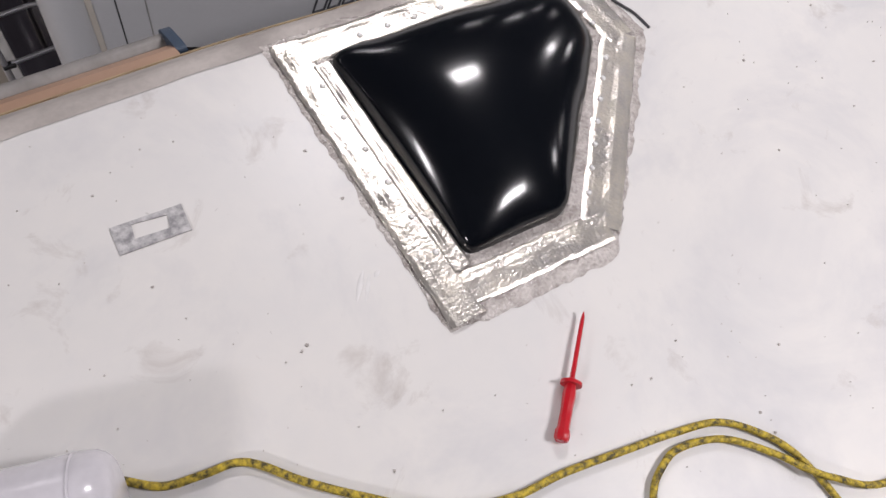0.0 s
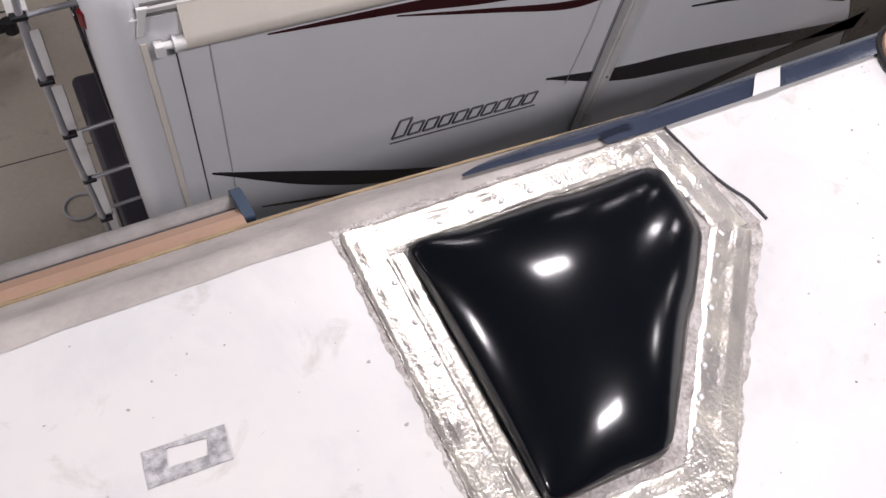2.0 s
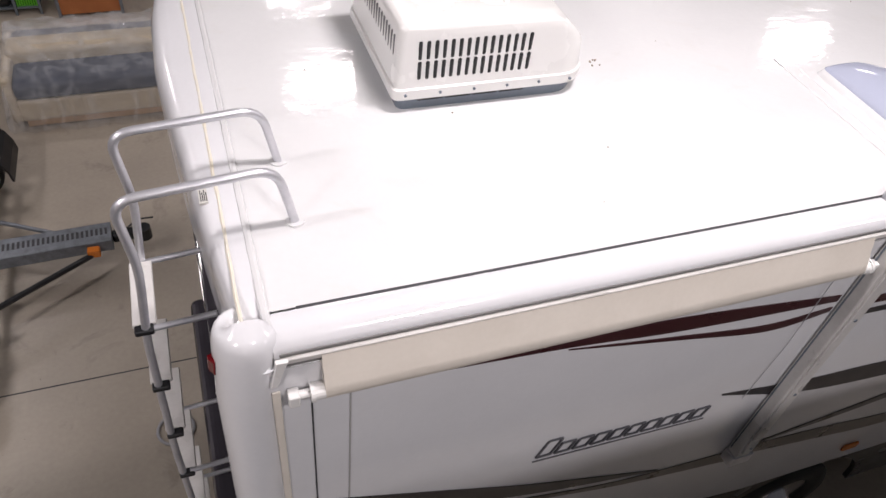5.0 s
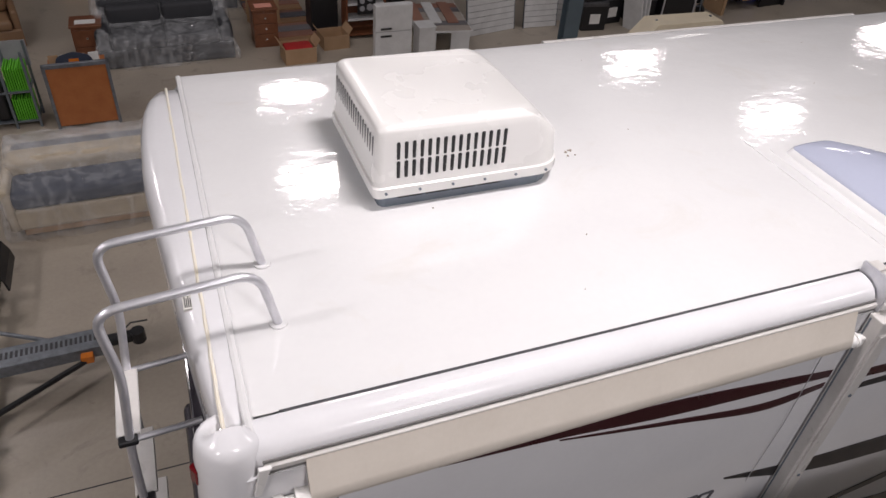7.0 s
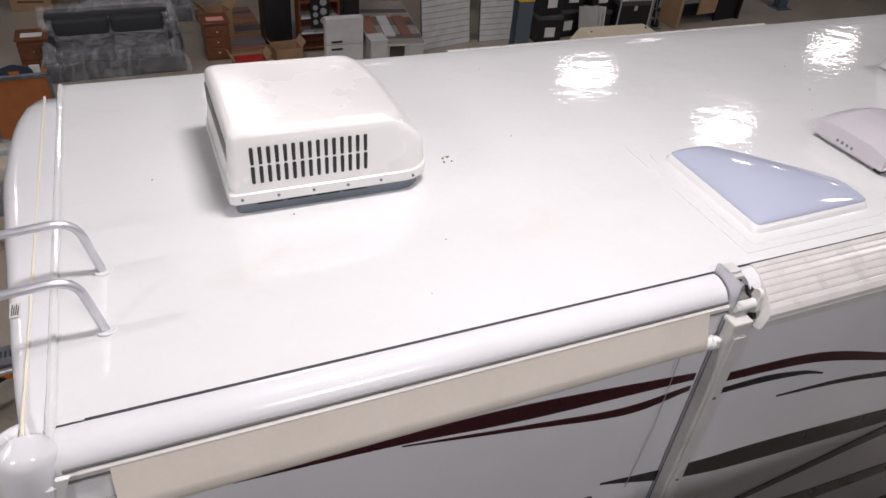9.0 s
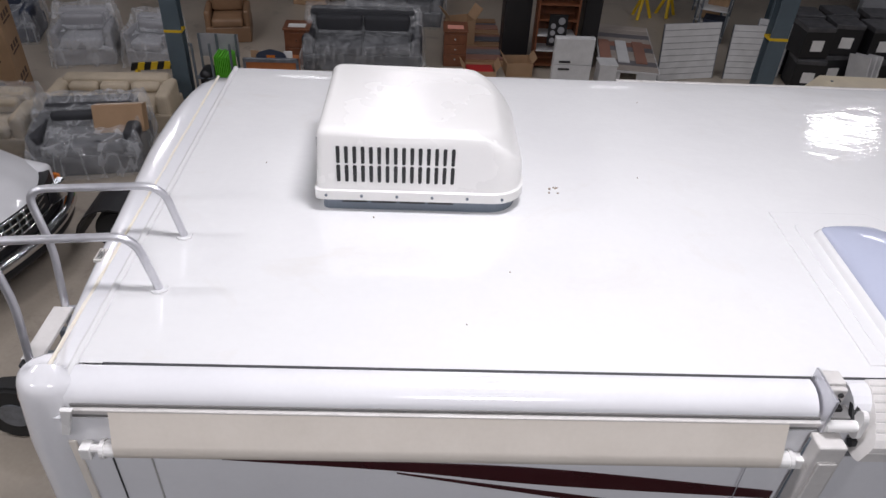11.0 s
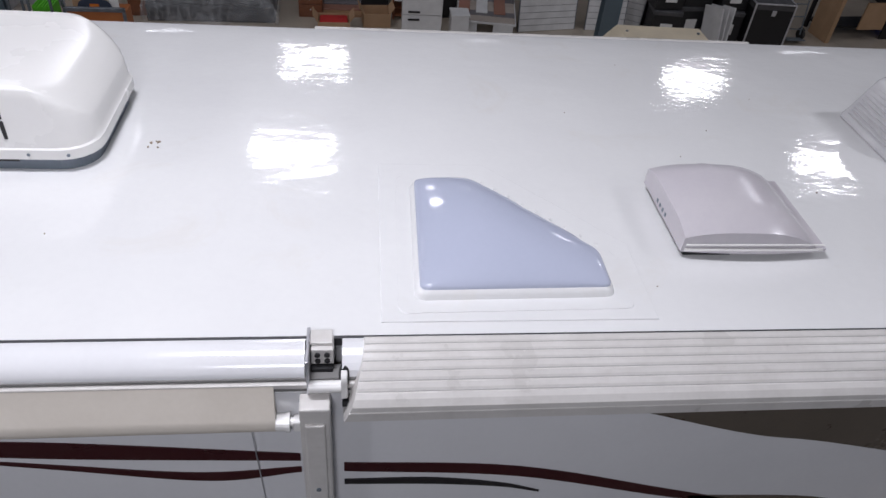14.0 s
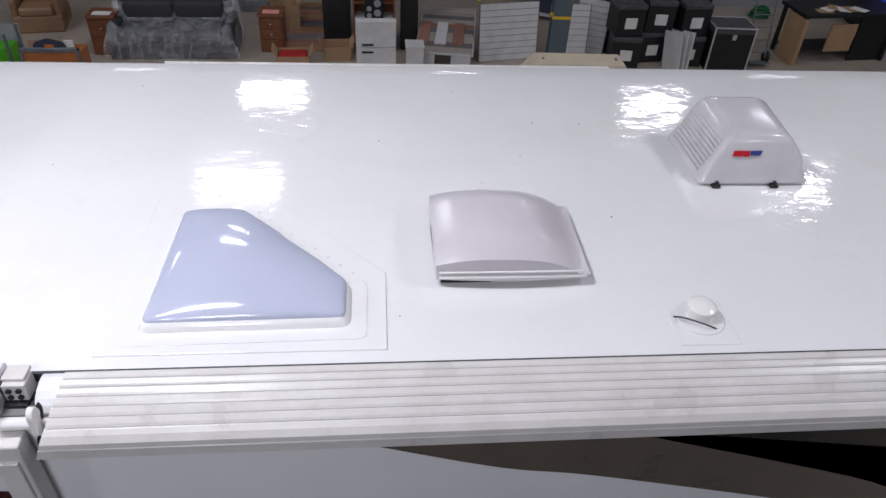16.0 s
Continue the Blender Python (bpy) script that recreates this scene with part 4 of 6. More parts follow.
swoosh_out = [(0.44, -1.335), (0.56, -1.295), (0.72, -1.25), (0.95, -1.205), (1.3, -1.182), (6.0, -1.178)]
swoosh_in = [(0.44, -1.345), (0.56, -1.352), (0.72, -1.362), (0.95, -1.378), (1.3, -1.405), (6.0, -1.41)]
smooth(part("decal", edge_band(swoosh_out, swoosh_in), M_BLUE_DECAL, old, "dark blue swoosh along roof edge"))

old_awning = empty("box_awning", "tan awning case with silver tube along roof edge", "awning")
part("case", along_x([(-1.152, 3.462), (-1.152, 3.40), (-1.03, 3.31), (-1.02, 3.345), (-1.05, 3.40), (-1.10, 3.44)], -6.0, -0.055), M_TAN, old_awning, "tan case lid")
smooth(part("lead_tube", tube([(-6.0, -1.0, 3.355), (-0.05, -1.0, 3.355)], 0.03, 16), M_DULL_ALU, old_awning, "dull grey tube"))
part("tube_groove", box(-6.0, -0.05, -1.035, -1.022, 3.352, 3.372), M_DARK_GAP, old_awning, "dark groove beside tube")
part("end_cap", prism(soft_poly([(-1.12, 3.40), (-0.985, 3.30), (-0.962, 3.34), (-0.966, 3.385), (-1.0, 3.405), (-1.06, 3.43), (-1.12, 3.45)], 0.02), 0, 0.03, m=Matrix(((0, 0, 1, -0.055), (1, 0, 0, 0), (0, 1, 0, 0), (0, 0, 0, 1)))), M_BLUE_CAP, old_awning, "blue-grey end cap")

# old skylight with foil tape
OS = [(0.215, -1.485), (0.925, -1.515), (0.90, -1.725), (0.485, -2.125), (0.215, -2.105)]
osky = empty("black_skylight", "glossy black acrylic skylight framed with crinkled foil tape", "skylight")
smooth(part("dome", dome(inset(OS, -0.005), OZ + 0.022, 0.125, r=0.035, steps=26, power=0.66), M_BLACK_ACRYLIC, osky, "glossy black acrylic dome"), 60)


def ragged(poly, step, jitter, seed):
    """An outline cut into short steps with uneven edges."""
    rnd = random.Random(seed)
    out = []
    n = len(poly)
    for i in range(n):
        a, b = Vector(poly[i]), Vector(poly[(i + 1) % n])
        k = max(1, int((b - a).length / step))
        for q in range(k):
            p = a.lerp(b, q / k)
            out.append((p.x + rnd.uniform(-jitter, jitter), p.y + rnd.uniform(-jitter, jitter)))
    return out


def sealant_bed(outer, inner, z, seed, name, mat, lump=0.006, rings_n=9):
    """A band of smeared sealant between two outlines with the same number of corners."""
    rnd = random.Random(seed)
    bm = bmesh.new()
    n = len(outer)
    outline = []
    for i in range(n):
        a, b, c, d = (Vector(p) for p in (outer[i], outer[(i + 1) % n], inner[i], inner[(i + 1) % n]))
        k = max(2, int((b - a).length / 0.008))
        for q in range(k):
            outline.append((a.lerp(b, q / k), c.lerp(d, q / k)))
    rings = []
    for j in range(rings_n):
        u = j / (rings_n - 1)
        ring = []
        for o, p in outline:
            w = o.lerp(p, u)
            edge = 0.014 * noise.noise((o.x * 14, o.y * 14, seed)) + 0.006 * noise.noise((o.x * 50, o.y * 50, seed))
            away = (o - p).normalized() if (o - p).length else Vector((0, 0))
            w = w + away * edge * (1 - u)
            h = 0.0 if j == 0 else lump * (0.6 + 0.9 * noise.noise((w.x * 28, w.y * 28, seed + 3))) + 0.002
            h += 0.5 * lump * max(0, noise.noise((w.x * 80, w.y * 80, seed + 9))) if j else 0
            ring.append(bm.verts.new((w.x, w.y, z + max(0.0008, h))))
        rings.append(ring)
    m = len(outline)
    for a, b in zip(rings, rings[1:]):
        for i in range(m):
            bm.faces.new((a[i], a[(i + 1) % m], b[(i + 1) % m], b[i]))
    bmesh.ops.recalc_face_normals(bm, faces=bm.faces)
    return smooth(part(name, bm, mat, osky, "smeared grey sealant" if name == "sealant" else ""), 70)


TAPE_OUT = [(0.075, -1.365), (1.045, -1.39), (1.10, -1.755), (0.535, -2.29), (0.075, -2.245)]
sealant_bed(TAPE_OUT, inset(OS, -0.002), OZ, 5, "sealant", M_SEALANT)


rnd_chips = random.Random(8)
chip_bm = bmesh.new()
for _ in range(260):
    cx, cy, r = rnd_chips.uniform(-0.8, 1.9), rnd_chips.uniform(-2.9, -1.42), rnd_chips.choice((0.001, 0.0012, 0.0012, 0.0015, 0.0018, 0.0022, 0.004))
    if 0.05 < cx < 1.15 and cy > -2.32 and cx - cy < 2.95:
        continue
    a0 = rnd_chips.uniform(0, 6)
    prism([(cx + r * rnd_chips.uniform(0.5, 1.3) * math.cos(a0 + q * 1.25), cy + r * rnd_chips.uniform(0.4, 1.2) * math.sin(a0 + q * 1.25)) for q in range(5)], OZ - 0.003, OZ + 0.003, bm=chip_bm)
tagged(part("grit", chip_bm, M_EDGE_GREY), "grey grit and sealant crumbs scattered on roof", "grit", kind="stuff")


def tape(a, b, w, z, seed, ridges=True):
    """A strip of foil tape from a to b, pressed down with fine cross ripples."""
    a, b = Vector(a), Vector(b)
    d = (b - a).normalized()
    s = Vector((-d.y, d.x))
    ln = (b - a).length
    nu, nv = max(8, int(ln / 0.0045)), 12
    bm = bmesh.new()
    rows = []
    for i in range(nu + 1):
        u = ln * i / nu
        row = []
        for j in range(nv + 1):
            v = w * (j / nv - 0.5)
            wob = 0.004 * noise.noise((u * 18, seed, 0)) if j in (0, nv) else 0
            p = a + d * u + s * (v + wob)
            h = 0.0013 * noise.noise((p.x * 22, p.y * 22, seed)) + 0.0005 * noise.noise((u * 150, v * 20, seed))
            if ridges and abs(j / nv - 0.25) < 0.28:
                h += 0.0007 * math.sin(u * 620 + 2 * noise.noise((u * 12, v * 9, seed)))
            if abs(j / nv - 0.62) < 0.06:
                h += 0.0035 * (0.5 + noise.noise((u * 16, seed, 5)))
            if j in (0, nv):
                h = -0.004
            row.append(bm.verts.new((p.x, p.y, z + h)))
        rows.append(row)
    for r0, r1 in zip(rows, rows[1:]):
        for j in range(nv):
            bm.faces.new((r0[j], r1[j], r1[j + 1], r0[j + 1]))
    bmesh.ops.recalc_face_normals(bm, faces=bm.faces)
    ob = smooth(part("foil_tape", bm, M_TAPE, osky, "crinkled aluminium tape strip"), 80)
    return ob


tape((0.128, -2.24), (0.135, -1.39), 0.088, OZ + 0.013, 1)
tape((0.183, -2.13), (0.186, -1.49), 0.05, OZ + 0.0155, 11, False)
tape((0.17, -1.432), (1.0, -1.442), 0.088, OZ + 0.012, 2)
tape((0.985, -1.42), (1.0, -1.75), 0.10, OZ + 0.0125, 3, False)
tape((1.005, -1.735), (0.545, -2.20), 0.105, OZ + 0.011, 4, False)
tape((0.16, -2.175), (0.56, -2.205), 0.085, OZ + 0.012, 5)
for (ax, ay), (bx, by), n in (((0.155, -1.5), (0.15, -2.12), 6), ((0.28, -1.445), (0.95, -1.455), 8), ((0.955, -1.55), (0.95, -1.70), 3), ((0.93, -1.765), (0.55, -2.14), 7)):
    for k in range(n):
        u = (k + 0.5) / n
        px, py = ax + (bx - ax) * u, ay + (by - ay) * u
        smooth(part("screw_bump", bump_dome(px, py, 0.008, OZ + 0.0145, 0.004), M_PAPERWHITE, osky), 80)
# torn roof skin at the far corner
part("torn_edge", tube(curve_through([(1.045, -1.40, OZ + 0.004), (1.052, -1.48, OZ + 0.006), (1.062, -1.56, OZ + 0.004), (1.078, -1.63, OZ + 0.006), (1.105, -1.69, OZ + 0.004), (1.112, -1.755, OZ + 0.003)], 6), 0.004, 6), M_DARK_GAP, osky, "dark torn roof skin")

# residue, tool, cord, bucket
st = tagged(part("adhesive_residue", bmesh.new(), None), "speckled grey rectangle of old adhesive on roof", "residue")
bm = bmesh.new()
so = [(-0.427, -1.686), (-0.276, -1.697), (-0.282, -1.766), (-0.433, -1.755)]
si = [(-0.385, -1.697), (-0.312, -1.709), (-0.320, -1.741), (-0.392, -1.733)]
for k in range(4):
    a, b, c, d = so[k], so[(k + 1) % 4], si[(k + 1) % 4], si[k]
    prism([a, b, c, d], OZ + 0.0005, OZ + 0.0035, bm=bm)
bm.to_mesh(st.data)
bm.free()
st.data.materials.append(M_STENCIL)

tool = empty("scraper_tool", "red plastic screwdriver lying on white roof", "screwdriver")
ta, tb = Vector((0.360, -2.355)), Vector((0.138, -2.552))
td = (ta - tb).normalized()
tm = Matrix.Translation((tb.x, tb.y, OZ + 0.020)) @ pose(0, 0, 0, 0, 90, math.degrees(math.atan2(td.y, td.x)))
L_T = (ta - tb).length
hprof = [(0.0, 0.013), (0.006, 0.016), (0.022, 0.016), (0.028, 0.013), (0.07, 0.0125), (0.10, 0.0145), (0.118, 0.012), (0.126, 0.012)]
bm = tube([tm @ Vector((0, 0, u)) for u, _ in hprof], 0.013, 8, radii=[r for _, r in hprof])
smooth(part("handle", bm, M_RED_PLASTIC, tool), 30)
bm = cyl(0.023, 0.122, 0.129, n=20, m=tm)
cyl(0.017, 0.129, 0.137, 0.008, n=16, bm=bm, m=tm)
part("guard", bm, M_RED_PLASTIC, tool)
part("shaft", tube([tm @ Vector((0, 0, u)) for u in (0.137, 0.2, L_T - 0.03, L_T - 0.012, L_T)], 0.006, 8, radii=[0.0055, 0.005, 0.0045, 0.004, 0.0012]), M_RED_PLASTIC, tool)

cord_pts = [(-0.62, -2.16), (-0.55, -2.222), (-0.48, -2.242), (-0.405, -2.262), (-0.33, -2.35), (-0.25, -2.432), (-0.14, -2.53), (-0.01, -2.585), (0.11, -2.605), (0.245, -2.638), (0.37, -2.67), (0.47, -2.705), (0.535, -2.77), (0.575, -2.845), (0.588, -2.96), (0.57, -3.05), (0.4, -3.2), (0.1, -3.3)]
cord = tagged(part("extension_cord", tube(curve_through([(x, y, OZ + 0.011) for x, y in cord_pts], 10), 0.0078, 10), M_CORD), "yellow and black woven extension cord on roof", "cord")
loop = [(0.05, -3.1, 0.012), (0.15, -2.88, 0.012), (0.235, -2.745, 0.012), (0.30, -2.705, 0.012), (0.36, -2.70, 0.012), (0.455, -2.738, 0.012), (0.53, -2.82, 0.015), (0.567, -2.885, 0.026), (0.61, -2.93, 0.02), (0.7, -3.0, 0.012), (0.9, -3.05, 0.012)]
smooth(cord)
smooth(tagged(part("extension_cord", tube(curve_through([(x, y, OZ + z) for x, y, z in loop], 10), 0.0078, 10), M_CORD), "loop of yellow and black woven cord on roof", "cord"))

pail = empty("bucket", "white plastic bucket lying on weathered roof", "bucket")
bp = [(0.0, 0.075), (0.003, 0.09), (0.010, 0.10), (0.022, 0.108), (0.05, 0.113), (0.058, 0.1115), (0.066, 0.114), (0.30, 0.125)]
pm = Matrix.Translation((-0.605, -2.25, OZ + 0.114)) @ pose(0, 0, 0, 0, -90, -14)
smooth(part("shell", tube([pm @ Vector((0, 0, u)) for u, _ in bp], 0.1, 32, radii=[r for _, r in bp]), M_BUCKET, pail), 40)
smooth(part("base_rim", tube([pm @ Vector((0.1125 * math.cos(a), 0.1125 * math.sin(a), 0.056)) for a in (2 * math.pi * k / 40 for k in range(40))], 0.0025, 8, closed=True), M_BUCKET, pail, "raised ring round bucket base"))

cover = empty("round_roof_fitting", "tan round plastic fitting with dark rubber rim", "roof fitting", pose(2.08, -1.52, OZ))
smooth(part("disc", tube([(0, 0, 0), (0, 0, 0.03), (0, 0, 0.05), (0, 0, 0.06)], 0.2, 32, radii=[0.19, 0.19, 0.15, 0.05]), M_TAN, cover), 30)
part("rim", tube([(0.197 * math.cos(a), 0.197 * math.sin(a), 0.012) for a in (2 * math.pi * k / 40 for k in range(40))], 0.010, 8, closed=True), M_BLACK, cover, "dark rubber rim")
bm = edge_band([(1.60, -1.19), (1.63, -1.19), (1.66, -1.19), (1.69, -1.19)], [(1.36, -1.408), (1.39, -1.408), (1.43, -1.408), (1.47, -1.408)])
bmesh.ops.translate(bm, verts=bm.verts, vec=(0, 0, 0.006))
part("decal_stripe", bm, M_OLD_ROOF, old, "white diagonal stripe")
smear = bmesh.new()
for sx, sy, ln, wd, turn in ((-0.035, -2.052, 0.075, 0.014, 50), (-0.022, -2.063, 0.065, 0.010, 54), (0.012, -2.045, 0.022, 0.012, 30)):
    tube([Matrix.Translation((sx, sy, OZ)) @ pose(0, 0, 0, 0, 0, turn) @ Vector((ln * (k / 8 - 0.5), 0, 0.0)) for k in range(9)], wd, 8, bm=smear, radii=[wd * 0.5 * max(0.15, math.sin(math.pi * (k + 0.5) / 9)) for k in range(9)])
for v in smear.verts:
    v.co.z = OZ + (v.co.z - OZ) * 0.35
smooth(tagged(part("sealant_smear", smear, M_PAPERWHITE), "glossy white smear of sealant on roof", "sealant smear"))

rnd_bits = random.Random(4)
bit_bm = bmesh.new()
for k in range(22):
    near = k < 6
    cx, cy = (1.53 + rnd_bits.gauss(0, 0.02), 1.075 + rnd_bits.gauss(0, 0.03)) if near else (rnd_bits.uniform(0.1, 5.0), rnd_bits.uniform(0.1, 2.0))
    r = rnd_bits.uniform(0.003, 0.008) if near else rnd_bits.uniform(0.002, 0.004)
    prism([(cx + r * math.cos(q * 1.25) * rnd_bits.uniform(0.5, 1.2), cy + r * math.sin(q * 1.25) * rnd_bits.uniform(0.5, 1.2)) for q in range(5)], RZ - 0.002, RZ + 0.004, bm=bit_bm)
tagged(part("roof_crumbs", bit_bm, material("brown_crumbs", (0.30, 0.24, 0.18), 0.8)), "brown crumbs of dirt on glossy roof", "dirt", kind="stuff")

# ---- behind and beside: the hall's stored goods ----
M_FILM = film("clear_wrap", veil=0.115, scale=4.5)
M_FILM_DENSE = film("cloudy_wrap", veil=0.16, scale=4.0)
M_NAVY = material("navy_fabric", (0.035, 0.045, 0.075), 0.7, scale=8)
M_GREYFAB = material("charcoal_fabric", (0.035, 0.036, 0.042), 0.75, scale=8)
M_CREAMFAB = material("cream_fabric", (0.52, 0.44, 0.33), 0.75, scale=6)
M_TANHIDE = material("tan_leather", (0.27, 0.16, 0.09), 0.45, scale=5)
M_CARD = material("brown_cardboard", (0.42, 0.27, 0.16), 0.8, second=(0.36, 0.23, 0.13), scale=5)
M_PRINT = material("dark_carton_print", (0.10, 0.06, 0.04), 0.8)
M_WOOD = material("red_brown_wood", (0.20, 0.075, 0.035), 0.4, second=(0.14, 0.05, 0.022), scale=9)
M_WOOD_OR = material("orange_brown_laminate", (0.42, 0.15, 0.05), 0.42, second=(0.36, 0.12, 0.04), scale=7)
M_GREEN = material("lime_green_plastic", (0.13, 0.55, 0.03), 0.4)
M_RED = material("red_card", (0.42, 0.02, 0.02), 0.6)
M_PAPER = material("white_paper", (0.78, 0.77, 0.75), 0.8)
M_PINK = material("pink_paper", (0.8, 0.35, 0.27), 0.8)
M_CASELID = material("greyish_black_lid", (0.05, 0.05, 0.055), 0.4, second=(0.09, 0.09, 0.095), scale=8)
M_WHITEBOARD = material("white_laminate", (0.66, 0.66, 0.66), 0.4)
M_GREYLAM = material("grey_laminate", (0.35, 0.35, 0.37), 0.5)
M_BLUEPOST = material("slate_blue_steel", (0.10, 0.135, 0.16), 0.45, scale=3)
M_BEIGE = material("beige_fibreglass", (0.62, 0.54, 0.40), 0.45)
M_GALV = material("galvanised_steel", (0.24, 0.26, 0.29), 0.45, metal=0.5, second=(0.16, 0.17, 0.19), scale=14)
M_GLASS_DARK = material("dark_windscreen", (0.01, 0.011, 0.013), 0.06, bump=0.0)
M_PLANKS = [material("floor_plank_" + n, c, 0.45, scale=8, piece=0.12) for n, c in (("oak", (0.33, 0.19, 0.10)), ("grey", (0.17, 0.16, 0.17)), ("rose", (0.30, 0.15, 0.11)), ("slate", (0.11, 0.11, 0.13)), ("pale", (0.40, 0.35, 0.31)))]
M_SCREEN = bpy.data.materials.new("lit_blue_panel")
M_SCREEN.use_nodes = True
M_SCREEN.node_tree.nodes["Principled BSDF"].inputs["Base Color"].default_value = (0.01, 0.03, 0.2, 1)
M_SCREEN.node_tree.nodes["Principled BSDF"].inputs["Emission Color"].default_value = (0.015, 0.06, 0.4, 1)
M_SCREEN.node_tree.nodes["Principled BSDF"].inputs["Emission Strength"].default_value = 0.35


def draped(w, d, h, seat, seed, sag=0.06):
    """A loose plastic cover over a seat with a back: a profile swept across, with folds."""
    bm = bmesh.new()
    prof = [(-0.05, 0.02), (-0.04, seat * 0.6), (0.0, seat), (d * 0.25, seat + 0.03), (d * 0.5, seat + 0.06), (d * 0.62, seat + 0.2), (d * 0.7, h * 0.85), (d * 0.78, h), (d * 0.92, h + 0.01), (d, h * 0.9), (d + 0.04, h * 0.4), (d + 0.06, 0.02)]
    prof = [(y - 0.04 if z < seat else y, z + 0.05 if z > 0.1 else z) for y, z in prof]
    pts = []
    for a, b in zip(prof, prof[1:]):
        for q in range(6):
            pts.append((a[0] + (b[0] - a[0]) * q / 6, a[1] + (b[1] - a[1]) * q / 6))
    pts.append(prof[-1])
    n = 72
    rows = []
    for i in range(n + 1):
        u = i / n
        x = -0.06 + (w + 0.12) * u
        end = 1 - max(0, abs(2 * u - 1) - 0.93) / 0.07
        row = []
        for y, z in pts:
            nz = noise.noise((x * 3.2 + seed, y * 4, z * 4)) * sag + noise.noise((x * 9 + seed, y * 9, z * 7)) * sag * 0.45 + (0.3 - abs(noise.noise((x * 6 - seed, y * 5, z * 3)))) * sag * 0.9
            arm = 0.14 * max(0, 1 - abs(abs(2 * u - 1) - 0.86) / 0.14) if 0 < y < d * 0.6 and z > seat * 0.8 else 0.0
            row.append(bm.verts.new((x + 0.6 * nz, y + nz * 0.6, max(0.01, (z + arm + nz * 0.7) * (0.25 + 0.75 * min(1.0, end + 0.35 * (z < seat)))))))
        rows.append(row)
    for a, b in zip(rows, rows[1:]):
        for j in range(len(pts) - 1):
            bm.faces.new((a[j], b[j], b[j + 1], a[j + 1]))
    for row in (rows[0], rows[-1]):
        bm.faces.new(row)
    return bm


def sofa(name, label, w, d, h, mat, m, cover, seed, cushions=3, seat=0.42):
    s = empty(name, label, "sofa" if w > 1.2 else "armchair", m)
    arm = min(0.2, w * 0.14)
    part("base", box(0, w, 0.02, d, 0.0, seat - 0.12, 0.03), mat, s)
    part("backrest", box(arm * 0.5, w - arm * 0.5, d * 0.68, d - 0.02, seat - 0.15, h - 0.02, 0.07, 3), mat, s)
    for ax in (0, w - arm):
        part("armrest", box(ax, ax + arm, 0.04, d * 0.85, 0.1, seat + 0.17, 0.06, 3), mat, s)
    cw = (w - 2 * arm) / cushions
    for k in range(cushions):
        smooth(part("seat_cushion", box(arm + cw * k + 0.01, arm + cw * (k + 1) - 0.01, 0.0, d * 0.68, seat - 0.13, seat + 0.03, 0.05, 3), mat, s))
        smooth(part("back_cushion", box(arm + cw * k + 0.01, arm + cw * (k + 1) - 0.01, d * 0.52, d * 0.74, seat + 0.03, h - 0.08, 0.06, 3), mat, s))
    if cover:
        smooth(part("plastic_wrap", draped(w, d, h, seat, seed), cover, s, "clear crinkled plastic wrap"), 80)
    return s


sofa("wrapped_sofa", "charcoal sofa wrapped in clear plastic sheeting", 2.05, 0.95, 0.88, M_GREYFAB, pose(-1.1, 10.15, 0, 0, 0, 2), M_FILM, 3, 2)
sofa("wrapped_sofa", "cream sofa wrapped in cloudy plastic", 1.75, 0.85, 0.72, M_CREAMFAB, pose(-6.0, 6.8, 0, 0, 0, 3), M_FILM, 11)
sofa("cream_sofa", "bare cream leather sofa", 1.7, 0.8, 0.66, M_CREAMFAB, pose(-4.3, 7.6, 0, 0, 0, 4), None, 13)
sofa("wrapped_armchair", "charcoal armchair in grey crumpled plastic", 1.35, 1.0, 0.74, M_GREYFAB, pose(-4.0, 6.4, 0, 0, 0, 10), M_FILM_DENSE, 17, 1)
sofa("wrapped_armchair", "pale grey armchair bundled in cloudy plastic", 0.95, 0.85, 0.8, M_GREYLAM, pose(-5.2, 9.95, 0, 0, 0, 10), M_FILM_DENSE, 23, 1)
sofa("wrapped_armchair", "pale grey armchair bundled in cloudy plastic", 0.75, 0.75, 0.75, M_GREYLAM, pose(-4.05, 10.05, 0, 0, 0, -5), M_FILM_DENSE, 29, 1)
sofa("recliner", "tan leather recliner chair with high back", 0.8, 0.85, 1.0, M_TANHIDE, pose(-3.0, 11.2, 0, 0, 0, 10), None, 31, 1)
sofa("wrapped_sofa", "dark sofa under plastic in back row", 1.9, 0.9, 0.85, M_GREYFAB, pose(-0.6, 12.6, 0, 0, 0, -4), M_FILM, 37)
sofa("wrapped_sofa", "dark sofa under plastic in back row", 1.7, 0.9, 0.85, M_NAVY, pose(-7.6, 10.6, 0, 0, 0, 12), M_FILM_DENSE, 41)

# folded sofa bed in a plastic bag: layers of cream and navy
bed = empty("wrapped_sofa_bed", "cream and navy sofa bed wrapped in clear plastic", "sofa bed", pose(-2.0, 5.95, 0, 0, 0, 1))
part("cardboard_tray", box(0.1, 2.2, 0.02, 0.9, 0.03, 0.10), M_CARD, bed)
part("frame", box(0.05, 2.2, 0.0, 0.92, 0.10, 0.36, 0.03), M_CREAMFAB, bed)
smooth(part("mattress_fold", box(0.06, 2.2, -0.03, 0.45, 0.36, 0.58, 0.08, 4), M_NAVY, bed))
smooth(part("backrest", box(0.02, 2.2, 0.42, 0.75, 0.30, 0.72, 0.08, 4), M_CREAMFAB, bed))
smooth(part("rear_roll", box(0.04, 2.2, 0.72, 1.0, 0.30, 0.66, 0.08, 4), M_NAVY, bed))
